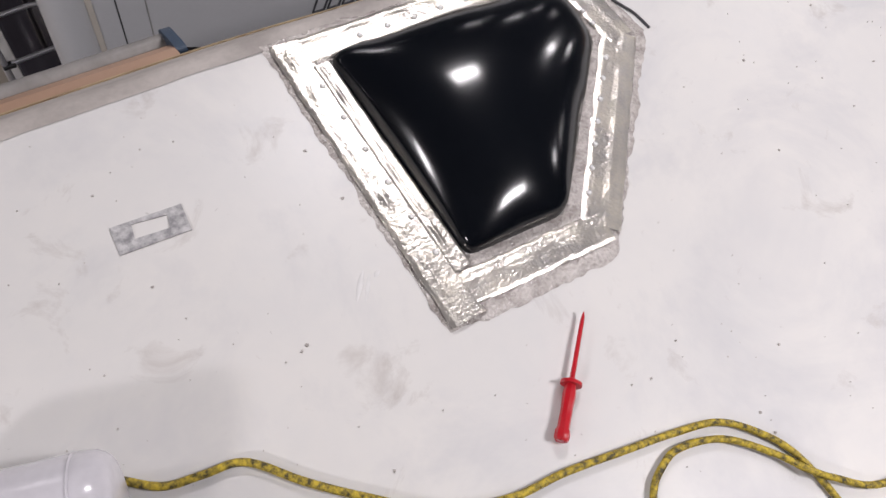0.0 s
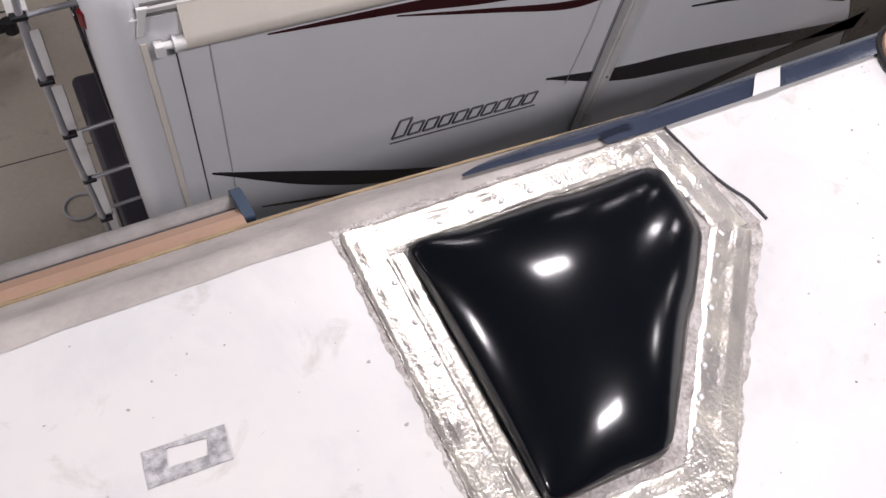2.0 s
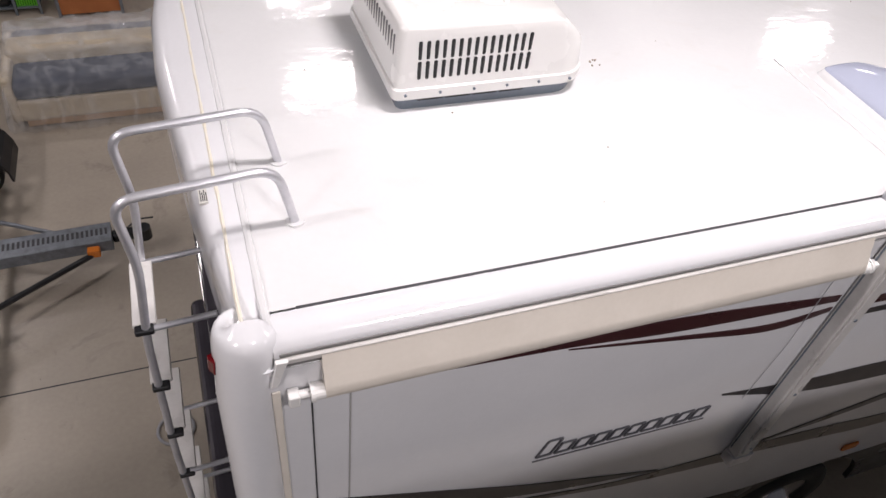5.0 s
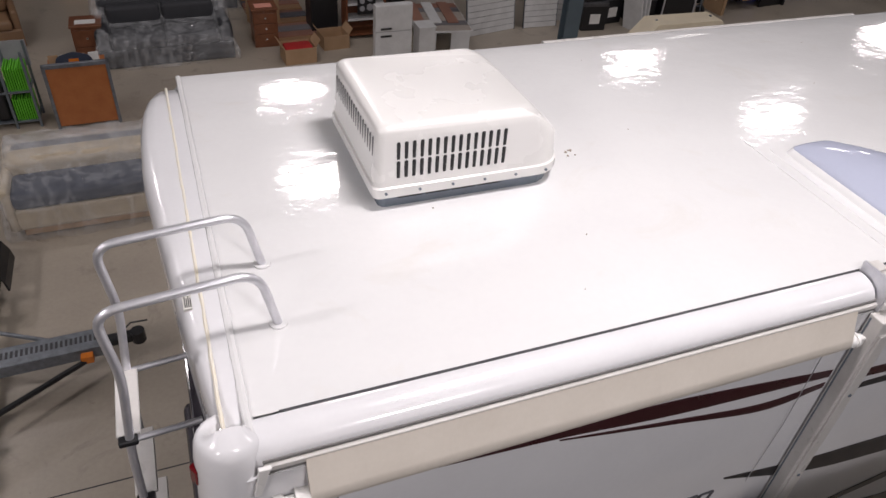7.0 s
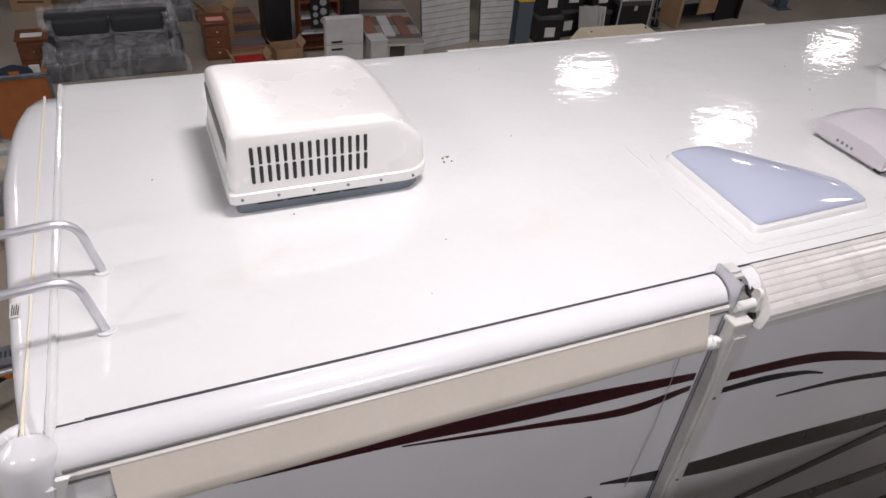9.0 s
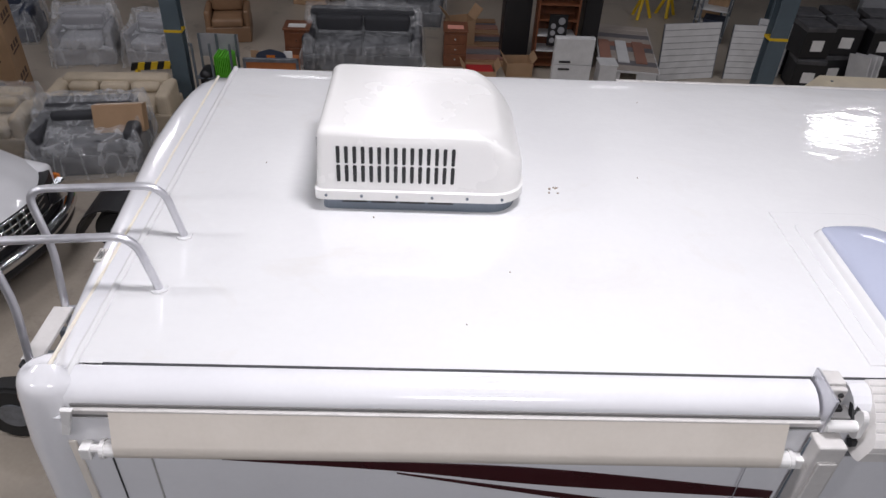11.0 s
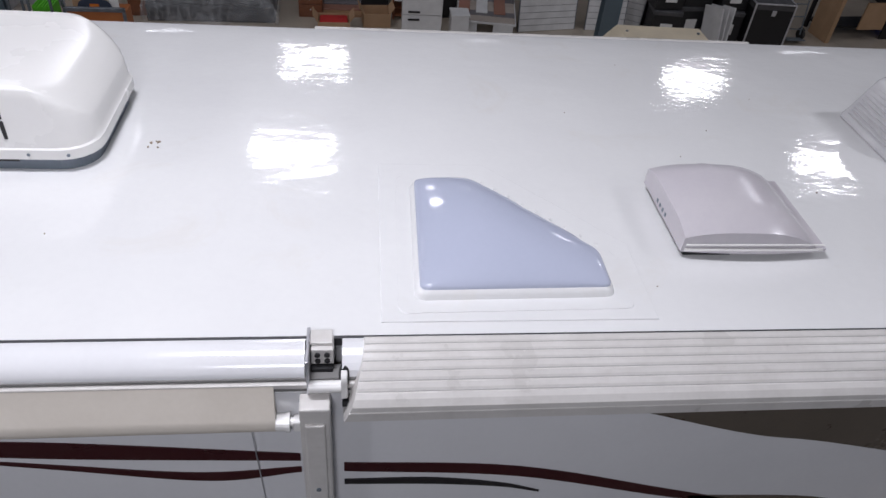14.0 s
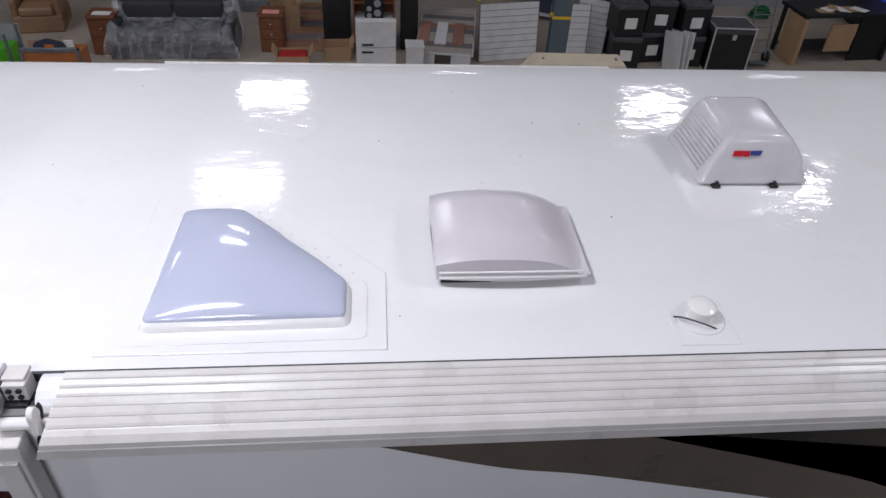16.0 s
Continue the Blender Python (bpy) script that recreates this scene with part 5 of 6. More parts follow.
smooth(part("side_panel", box(-0.02, 0.08, -0.02, 0.98, 0.1, 0.64, 0.04, 3), M_CREAMFAB, bed))
smooth(part("plastic_wrap", draped(2.2, 1.0, 0.74, 0.60, 51, 0.05), M_FILM, bed, "clear crinkled plastic wrap"), 80)

# tow dolly behind the tail
dolly = empty("tow_dolly", "galvanised car tow dolly parked behind motorhome", "tow dolly")
beam = pose(-1.55, 3.69, 0.36, 0, 0, 2)
part("tongue", box(-0.55, 0.5, -0.12, 0.12, -0.06, 0.06, 0.008, bm=None), M_GALV, dolly).matrix_basis = beam
for k in range(26):
    part("tread_hole", box(-0.5 + 0.038 * k, -0.48 + 0.038 * k, -0.03, 0.05, 0.058, 0.0625), M_DARK_GAP, dolly).matrix_basis = beam
part("coupler", box(0.5, 0.72, -0.05, 0.05, -0.05, 0.03, 0.02), M_BLACK, dolly).matrix_basis = beam
part("coupler_socket", cyl(0.06, -0.08, 0.04, n=16, m=pose(0.76, 0.0, 0)), M_BLACK, dolly).matrix_basis = beam
part("latch", tube([(0.62, 0.02, 0.03), (0.72, 0.06, 0.09), (0.86, 0.05, 0.09)], 0.008, 6), M_BLACK, dolly).matrix_basis = beam
part("brace", tube([(-1.98, 4.10, 0.36), (-1.40, 3.80, 0.34)], 0.02, 8), M_GALV, dolly)
part("brace", tube([(-2.05, 2.98, 0.36), (-1.22, 3.52, 0.34)], 0.025, 8), M_BLACK, dolly, "black ratchet brace")
part("clip", box(-1.25, -1.15, 3.50, 3.57, 0.32, 0.40, 0.01), M_AMBER, dolly, "orange reflector")
for ax in (-2.08, -2.22):
    part("axle_tube", tube([(ax, 2.45, 0.36), (ax, 4.95, 0.36)], 0.03, 10), M_GALV, dolly)
for ay in (2.6, 2.9, 3.2, 4.1, 4.4, 4.7):
    part("bracket", box(-2.26, -2.0, ay - 0.03, ay + 0.03, 0.33, 0.45, 0.008), M_STEEL_GREY, dolly)
for ay, s in ((2.42, -1), (4.95, 1)):
    bm = cyl(0.30, -0.09, 0.09, n=28, m=pose(-2.3, ay, 0.30, 90))
    bmesh.ops.bevel(bm, geom=[e for e in bm.edges if len(e.link_faces) == 2 and e.calc_face_angle(0) > 1], offset=0.03, segments=2, affect="EDGES")
    part("tyre", bm, M_RUBBER, dolly)
    part("hub", cyl(0.13, -0.1, 0.1, n=20, m=pose(-2.3, ay, 0.30, 90)), M_GALV, dolly)
bm = bmesh.new()
arcp = [(-2.3 + 0.40 * math.cos(a), 0.32 + 0.40 * math.sin(a)) for a in (math.pi * k / 12 for k in range(13))]
fen = [[bm.verts.new((x, y, z)) for y in (4.68, 5.2)] for x, z in arcp]
for a, b in zip(fen, fen[1:]):
    bm.faces.new((a[0], b[0], b[1], a[1]))
ob = part("fender", bm, M_BLACK, dolly, "black fender")
sol = ob.modifiers.new("thickness", "SOLIDIFY")
sol.thickness = 0.02

coil = tagged(part("cable_coil", tube([(-0.72 + 0.13 * math.cos(a), 1.84 + 0.13 * math.sin(a), 0.015) for a in (2 * math.pi * k / 32 for k in range(32))], 0.012, 8, closed=True), M_GREYLAM), "grey cable loop lying on concrete floor", "cable")
hitch = empty("hitch_ball", "black hitch ball on bar under bumper", "hitch")
part("bar", box(-0.62, -0.3, 0.72, 0.80, 0.42, 0.50, 0.01), M_BLACK, hitch)
smooth(part("ball", tube([(-0.58, 0.76, 0.50), (-0.58, 0.76, 0.54), (-0.58, 0.76, 0.58), (-0.58, 0.76, 0.61)], 0.03, 14, radii=[0.02, 0.034, 0.034, 0.012]), M_CHROME, hitch))

# columns
for cx, cy, bz in ((-2.76, 8.95, 1.1), (5.88, 8.1, 1.62), (7.35, 11.3, 1.9), (-9.0, 9.0, 1.1), (14.5, 11.0, 1.1)):
    col = empty("steel_column", "slate-blue steel column with yellow band", "column", pose(cx, cy, 0), kind="structure")
    part("shaft", box(-0.05, 0.05, -0.08, 0.08, 0.02, HZ), M_BLUEPOST, col)
    for fy in (-0.09, 0.08):
        part("flange", box(-0.125, 0.125, fy, fy + 0.02, 0.02, HZ), M_BLUEPOST, col)
    part("band", box(-0.13, 0.13, -0.095, 0.105, bz - 0.02, bz + 0.02), M_YELLOW, col)
    part("base_plate", box(-0.2, 0.2, -0.2, 0.2, 0.0, 0.02), M_BLUEPOST, col)

# lamps' housings above
for lx, ly in LAMP_SPOTS:
    lamp = empty("ceiling_lamp", "white high-bay lamp hung from ceiling", "ceiling lamp", pose(lx, ly, LAMP_Z), "hall lamps")
    part("housing", loft([[(-0.62, -0.3, -0.045), (0.62, -0.3, -0.045), (0.62, 0.3, -0.045), (-0.62, 0.3, -0.045)], [(-0.55, -0.22, 0.06), (0.55, -0.22, 0.06), (0.55, 0.22, 0.06), (-0.55, 0.22, 0.06)]]), M_WHITEBOARD, lamp)
    part("hanger", tube([(0, 0, 0.05), (0, 0, HZ - LAMP_Z)], 0.01, 6), M_GALV, lamp)


def cabinet(label, w, d, h, m, mat, drawers=3, note=None):
    c = empty("drawer_cabinet", label, "cabinet", m)
    part("body", box(0, w, 0.02, d, 0, h - 0.03), mat, c)
    part("top", box(-0.02, w + 0.02, -0.01, d + 0.02, h - 0.03, h, 0.006), mat, c)
    for k in range(drawers):
        z0 = 0.06 + (h - 0.12) * k / drawers
        dr = part("drawer_front", box(0.02, w - 0.02, 0.0, 0.02, z0, z0 + (h - 0.12) / drawers - 0.012, 0.004), mat, c)
        part("knob", cyl(0.015, 0, 0.02, n=10, m=pose(w / 2, 0.0, z0 + (h - 0.12) / drawers / 2, 90)), M_CHROME, dr)
    if note:
        part("note", box(w * 0.15, w * 0.85, d * 0.2, d * 0.6, h, h + 0.004), note, c, "paper note")
    return c


cabinet("red-brown wooden drawer cabinet with pink note", 0.40, 0.45, 0.66, pose(1.32, 10.55, 0), M_WOOD, 3, M_PINK)
cabinet("red-brown wooden nightstand with white note", 0.42, 0.42, 0.66, pose(-1.42, 10.35, 0), M_WOOD, 2, M_PAPER)

display = empty("display_stand", "orange-brown laminate stand with leaflets in its tray", "display stand", pose(-1.66, 8.4, 0, 0, 0, 2))
part("front_panel", box(0.04, 0.76, 0.0, 0.03, 0.04, 0.86), M_WOOD_OR, display)
part("cabinet_body", box(0.05, 0.75, 0.03, 0.5, 0.04, 0.78), M_WOOD_OR, display)
for fx in (0.0, 0.76):
    part("frame_post", box(fx, fx + 0.04, -0.02, 0.03, 0.0, 0.92, 0.008), M_GALV, display)
part("tray_rim", box(0.0, 0.8, -0.02, 0.03, 0.86, 0.92, 0.008), M_GALV, display)
for k in range(4):
    part("leaflet", box(0.1 + 0.16 * k, 0.22 + 0.16 * k, 0.12, 0.14, 0.76, 0.98), M_PAPER if k % 2 else M_CARD, display)
part("sign_board", prism(soft_poly([(0.14, 0.78), (0.66, 0.78), (0.6, 0.98), (0.4, 1.04), (0.2, 0.98)], 0.05), -0.07, -0.05, m=Matrix(((1, 0, 0, 0), (0, 0, -1, 0), (0, 1, 0, 0), (0, 0, 0, 1)))), M_NAVY, display, "dark blue sign board")
part("sign_shape", prism([(0.34, 0.88), (0.46, 0.88), (0.46, 0.95), (0.34, 0.95)], -0.05, -0.045, m=Matrix(((1, 0, 0, 0), (0, 0, -1, 0), (0, 1, 0, 0), (0, 0, 0, 1)))), M_AMBER, display)

rack = empty("green_rack", "grey rack holding lime-green boards", "rack", pose(-2.42, 8.55, 0))
for px in (0.0, 0.26, 0.55):
    for py in (0.0, 0.4):
        part("post", box(px - 0.015, px + 0.015, py - 0.015, py + 0.015, 0, 1.05), M_STEEL_GREY, rack)
for sz in (0.08, 0.5):
    part("shelf", box(0, 0.55, 0, 0.4, sz, sz + 0.02), M_STEEL_GREY, rack)
    for k in range(9):
        part("green_board", box(0.285 + 0.028 * k, 0.30 + 0.028 * k, 0.03, 0.36, sz + 0.02, sz + 0.34 - 0.01 * (k % 3)), M_GREEN, rack)
part("back_panel", box(-0.02, 0.58, 0.41, 0.43, 0.7, 1.05), M_GREYLAM, rack)
smooth(part("black_bag", box(0.03, 0.24, 0.0, 0.34, 0.1, 0.62, 0.08, 3), M_BLACK, rack))

# cartons
def carton(label, w, d, h, m, prints=0, open_top=False, inside=None):
    c = empty("carton", label, "cardboard box", m)
    if open_top:
        for q in ((0, w, 0, 0.01), (0, w, d - 0.01, d), (0, 0.01, 0.01, d - 0.01), (w - 0.01, w, 0.01, d - 0.01)):
            part("side", box(*q, 0, h), M_CARD, c)
        part("bottom", box(0.01, w - 0.01, 0.01, d - 0.01, 0, 0.012), M_CARD, c)
        for fx, ry in ((0.0, -35), (w, 35)):
            part("flap", box(-0.005, 0.005, 0.02, d - 0.02, 0, h * 0.5), M_CARD, c).matrix_basis = pose(fx, 0, h, 0, ry, 0)
        if inside:
            smooth(part("contents", box(0.03, w - 0.03, 0.03, d - 0.03, 0.01, h * 0.95, 0.03), inside, c))
    else:
        part("body", box(0, w, 0, d, 0, h, 0.006, 1), M_CARD, c)
        part("tape_strip", box(0.0, w, d / 2 - 0.03, d / 2 + 0.03, h, h + 0.003), M_CREAM, c)
    for k in range(prints):
        zc = h * (0.2 + 0.28 * k)
        part("print_bar", box(w * 0.18, w * 0.82, -0.003, 0, zc, zc + 0.03), M_PRINT, c)
        part("print_bar", box(w, w + 0.003, d * 0.2, d * 0.8, zc + 0.05, zc + 0.08), M_PRINT, c)
        for q in range(3):
            part("print_mark", box(w * (0.2 + 0.22 * q), w * (0.33 + 0.22 * q), -0.003, 0, zc + 0.06, zc + 0.15), M_PRINT, c)
            part("print_mark", box(w, w + 0.003, d * (0.2 + 0.22 * q), d * (0.33 + 0.22 * q), zc + 0.11, zc + 0.20), M_PRINT, c)
    return c


carton("tall printed cardboard box beside sofa", 0.85, 0.65, 1.6, pose(-5.75, 8.1, 0, 0, 0, 14), 3)
carton("open cardboard box beside shelf", 0.46, 0.4, 0.24, pose(2.42, 10.2, 0, 0, 0, 5), 0, True)
carton("open box with red lining", 0.52, 0.40, 0.26, pose(1.68, 9.75, 0, 0, 0, 3), 0, True, M_RED)
carton("small open cardboard box on cabinets", 0.45, 0.4, 0.5, pose(1.5, 11.4, 0, 0, 0, 20), 0, True)
carton("flat cardboard box behind sofa", 0.9, 0.6, 0.5, pose(-7.3, 9.1, 0, 0, 0, 10), 1)
carton("cardboard box lying on wrapped armchair", 0.62, 0.28, 0.36, pose(-3.3, 6.85, 0.45, -20, 0, 10), 0)
carton("brown box on back shelf", 0.6, 0.5, 0.6, pose(0.3, 13.4, 0, 0, 0, 5), 1)
carton("brown box on back shelf", 0.7, 0.5, 0.8, pose(-1.8, 13.6, 0, 0, 0, -8), 1)

barrier = empty("hazard_barrier", "yellow and black striped barrier on floor", "barrier", pose(-3.75, 9.42, 0, 0, 0, 12))
for k in range(8):
    part("stripe", prism([(0.1 * k, 0.22), (0.1 * k + 0.1, 0.22), (0.1 * k + 0.14, 0.34), (0.1 * k + 0.04, 0.34)], -0.02, 0.02, m=Matrix(((1, 0, 0, 0), (0, 0, -1, 0), (0, 1, 0, 0), (0, 0, 0, 1)))), M_YELLOW if k % 2 else M_BLACK, barrier)
for fx in (0.1, 0.75):
    part("leg", box(fx - 0.02, fx + 0.02, -0.15, 0.15, 0, 0.24), M_YELLOW, barrier)

shelf = empty("bookcase", "brown wooden bookcase with round dials on it", "bookcase", pose(2.92, 10.6, 0))
for bx in (0, 0.69):
    part("side", box(bx, bx + 0.03, 0, 0.35, 0, 1.9), M_WOOD, shelf)
part("back", box(0.03, 0.69, 0.33, 0.35, 0, 1.9), M_WOOD, shelf)
for k in range(7):
    part("shelf_board", box(0.03, 0.69, 0.0, 0.33, 0.06 + 0.27 * k, 0.085 + 0.27 * k), M_WHITEBOARD if k in (1, 2) else M_WOOD, shelf)
part("dial_board", box(0.2, 0.52, -0.03, -0.01, 0.45, 1.0), M_BLACK, shelf, "black board with white dials")
for dx, dz, r in ((0.28, 0.55, 0.045), (0.28, 0.68, 0.045), (0.28, 0.80, 0.045), (0.42, 0.57, 0.06), (0.42, 0.73, 0.06), (0.42, 0.89, 0.06)):
    part("dial", cyl(r, 0, 0.012, n=20, m=pose(dx, -0.03, dz, 90)), M_GREYLAM, shelf)
tallb = empty("black_cabinet", "tall matt black cabinet", "cabinet", pose(2.38, 10.95, 0))
part("body", box(0, 0.48, 0.02, 0.5, 0.05, 1.9, 0.005), M_BLACK, tallb)
part("door", box(0.01, 0.47, 0.0, 0.02, 0.08, 1.88, 0.003), M_BLACK, tallb)
part("plinth", box(0.02, 0.46, 0.05, 0.48, 0, 0.05), M_BLACK, tallb)
tall2 = empty("black_cabinet", "tall matt black cabinet", "cabinet", pose(3.75, 10.75, 0))
part("body", box(0, 0.3, 0.02, 0.5, 0.0, 1.9, 0.005), M_BLACK, tall2)
part("door", box(0.01, 0.29, 0.0, 0.02, 0.08, 1.88, 0.003), M_BLACK, tall2)

fridge = empty("white_cabinet", "white panel cabinet with two dark handles", "cabinet", pose(3.0, 9.1, 0, 0, 0, 1))
part("body", box(0, 0.62, 0.02, 0.12, 0, 1.13, 0.004), M_WHITEBOARD, fridge)
part("door", box(0.005, 0.615, 0.0, 0.02, 0.02, 0.70, 0.004), M_WHITEBOARD, fridge)
part("door", box(0.005, 0.615, 0.0, 0.02, 0.71, 1.12, 0.004), M_WHITEBOARD, fridge)
for hz in (0.62, 0.74):
    part("handle", box(0.09, 0.27, -0.015, 0.0, hz, hz + 0.03, 0.004), M_BLACK, fridge)
small = empty("white_pedestal", "small white pedestal unit", "pedestal", pose(3.78, 9.2, 0))
part("body", box(0, 0.28, 0, 0.3, 0, 0.66, 0.01), M_WHITEBOARD, small)
part("top", box(-0.01, 0.29, -0.01, 0.31, 0.66, 0.69, 0.005), M_WHITEBOARD, small)
for k in range(8):
    jug = empty("tool_clutter", "small black and white fittings on floor", "fittings", pose(4.15 + 0.12 * k + 0.03 * (k % 3), 8.95 + 0.1 * (k % 2), 0, 0, 0, 31 * k), "fittings")
    part("body", tube([(0, 0, 0), (0, 0, 0.07), (0, 0, 0.1), (0, 0, 0.14)], 0.03, 12, radii=[0.045, 0.045, 0.02, 0.02]), M_BLACK if k % 2 else M_WHITEBOARD, jug)
    part("spout", tube([(0, 0, 0.12), (0.05, 0, 0.15), (0.08, 0, 0.13)], 0.009, 8), M_BLACK, jug)

# flooring samples: planks laid on the floor
for base, (x0, y0), rows_n, ln in ((0, (1.45, 10.6), 11, 1.05), (1, (3.95, 9.75), 10, 0.95)):
    stack = empty("plank_samples", "laid rows of brown and grey flooring planks", "flooring samples", pose(x0, y0, 0, 0, 0, 2 if base == 0 else -8))
    if base:
        part("platform", box(-0.02, 0.97, -0.02, 2.2, 0.37, 0.40), M_WHITEBOARD, stack)
        for px, py in ((0.0, 0.0), (0.6, 0.0), (0.0, 2.1), (0.6, 2.1)):
            part("leg_panel", box(px, px + 0.33, py, py + 0.03, 0.0, 0.37), M_WHITEBOARD, stack)
    zt = 0.40 if base else 0.02 + 0.0
    for k in range(rows_n):
        part("plank", box(0.0, ln, 0.215 * k, 0.215 * k + 0.205, zt if base else 0.0, zt + 0.02 + (0.0 if base else 0.02 * (k % 3)), 0.004, 1), M_PLANKS[((4, 1, 4, 4, 1, 2, 4, 1, 4, 4) if base else (0, 2, 1, 2, 0, 3, 2, 0, 2, 3, 0))[k]], stack)
    for k in range(3 if base else 0):
        part("plank", box(0.3 * k, 0.3 * k + 0.19, 0.3, 1.3, zt + 0.022, zt + 0.04), (M_PLANKS[2], M_WHITEBOARD, M_PLANKS[2])[k], stack)

# slatted wall panels
def slat_panel(w, h, m):
    p = empty("slatwall_panel", "white slatwall display panel with dark grooves", "slatwall panel", m, "slatwall panels")
    part("backing", box(0, w, 0.012, 0.03, 0, h), M_GREYLAM, p)
    n = 9
    for k in range(n):
        part("slat", box(0.012, w - 0.012, 0.0, 0.012, h * k / n + 0.006, h * (k + 1) / n - 0.006, 0.002, 1), M_WHITEBOARD, p)
    for fx in (0, w - 0.012):
        part("edge", box(fx, fx + 0.012, -0.004, 0.03, 0, h), M_GALV, p)
    return p


slat_panel(1.1, 0.98, pose(5.1, 10.25, 0, -8, 0, 12))
slat_panel(0.72, 0.95, pose(6.35, 10.45, 0, -8, 0, 0))
slat_panel(0.6, 0.95, pose(6.9, 10.9, 0, -6, 0, -30))

# stacked black equipment cases
def black_case(w, d, h, m, silver=False):
    c = empty("equipment_case", "black flight case with silver edges" if silver else "black equipment box with white label", "case", m, "equipment cases")
    part("body", box(0, w, 0, d, 0, h, 0.012), M_BLACK, c)
    # lid is a little greyer than the body
    part("lid", box(-0.004, w + 0.004, -0.004, d + 0.004, h * 0.86, h + 0.004, 0.012), M_CASELID, c, "greyish black lid")
    if silver:
        for ex in (0, w):
            for ey in (0, d):
                part("corner_edge", box(ex - 0.014, ex + 0.014, ey - 0.014, ey + 0.014, 0, h + 0.006, 0.003, 1), M_ALU, c)
        for ey in (-0.012, d):
            part("rim_edge", box(0, w, ey - 0.006, ey + 0.016, h - 0.012, h + 0.012, 0.003, 1), M_ALU, c)
        for ex in (-0.01, w - 0.01):
            part("rim_edge", box(ex, ex + 0.022, 0, d, h - 0.012, h + 0.012, 0.003, 1), M_ALU, c)
        part("latch", box(w * 0.45, w * 0.55, -0.02, -0.004, h * 0.74, h * 0.86, 0.004), M_ALU, c)
    else:
        part("label_card", box(w * 0.3, w * 0.72, -0.006, 0, h * 0.25, h * 0.6), M_PAPER, c, "white paper label")
    return c


for k, (bx, by, bz) in enumerate(((7.42, 10.1, 0), (7.42, 10.12, 0.55), (7.98, 10.3, 0), (8.02, 10.35, 0.55), (8.6, 10.2, 0), (8.62, 10.2, 0.55), (7.5, 10.75, 0), (7.5, 10.78, 0.55), (8.15, 10.9, 0), (8.2, 10.9, 0.55), (8.85, 10.85, 0), (8.85, 10.85, 0.55))):
    black_case(0.5, 0.5, 0.54, pose(bx, by, bz, 0, 0, (-6, 3, 8, -3)[k % 4]))
black_case(0.72, 0.55, 0.78, pose(9.15, 10.0, 0, 0, 0, -3), True)
folded = empty("folded_panels", "white folded panels leaning on black cases", "panels", pose(8.5, 9.85, 0, -10, 0, 20))
for k in range(3):
    part("panel", box(0.0, 0.03, -0.12, 0.3, 0, 0.7), M_WHITEBOARD, folded).matrix_basis = pose(0.09 * k, 0, 0, 0, 4 * k, 0)
truck = empty("hand_truck", "dark steel hand truck standing beside case", "hand truck", pose(10.05, 10.35, 0, -12, 0, 0))
for hx in (0, 0.36):
    part("upright", tube([(hx, 0, 0.1), (hx, 0, 1.0)], 0.014, 8), M_STEEL_GREY, truck)
part("handle", tube(rounded([(0, 0, 1.0), (0, 0.02, 1.2), (0.36, 0.02, 1.2), (0.36, 0, 1.0)], 0.1), 0.014, 8), M_STEEL_GREY, truck)
for k in range(4):
    part("crossbar", tube([(0, 0, 0.2 + 0.22 * k), (0.36, 0, 0.2 + 0.22 * k)], 0.01, 8), M_STEEL_GREY, truck)
part("toe_plate", box(0, 0.36, -0.22, 0, 0.03, 0.05), M_STEEL_GREY, truck)
for hx in (-0.04, 0.4):
    part("wheel", cyl(0.11, -0.025, 0.025, n=18, m=pose(hx, 0.05, 0.11, 0, 90)), M_RUBBER, truck)

# workbench clutter at the far end
bench = empty("work_table", "black work table with tan boards stacked under it", "table", pose(10.9, 10.3, 0, 0, 0, 6))
part("tabletop", box(0, 2.0, 0, 0.8, 0.86, 0.92), M_BLACK, bench)
for lx in (0.04, 1.9):
    for ly in (0.04, 0.7):
        part("leg", box(lx, lx + 0.06, ly, ly + 0.06, 0, 0.86), M_BLACK, bench)
part("board", box(-0.02, 0.06, -0.04, 0.5, 0.0, 0.84), M_CARD, bench, "brown board leaning on table")
part("board", box(0.62, 1.15, 0.04, 0.07, 0.22, 0.72), M_CARD, bench, "tan board under table")
part("board", box(1.25, 1.95, 0.1, 0.14, 0.0, 0.84), M_BLACK, bench)
part("shelf", box(0.06, 1.95, 0.3, 0.75, 0.15, 0.18), M_BLACK, bench)
paperheap = empty("paper_heap", "loose papers and rags on table", "papers", pose(11.2, 10.45, 0.92))
for k in range(6):
    part("sheet", box(0.0, 0.28, 0.0, 0.2, 0.004 * k, 0.004 * k + 0.003), M_PAPER if k % 2 else M_CARD, paperheap).matrix_basis = pose(0.2 * k, 0.05 * (k % 3), 0, 0, 0, 25 * k)
vend = empty("vending_machine", "dark vending machine with lit blue front", "vending machine", pose(13.2, 12.0, 0, 0, 0, -8))
part("body", box(0, 0.9, 0.05, 0.8, 0, 1.85, 0.02), M_BLACK, vend)
part("lit_front", box(0.04, 0.72, 0.03, 0.05, 0.1, 1.8), M_SCREEN, vend, "glowing blue front")
for k in range(8):
    part("drink_picture", box(0.12 + 0.14 * (k % 4), 0.2 + 0.14 * (k % 4), 0.024, 0.03, 1.2 + 0.24 * (k // 4), 1.36 + 0.24 * (k // 4)), (M_PAPER, M_RED, M_LAV, M_PINK)[k % 4], vend)
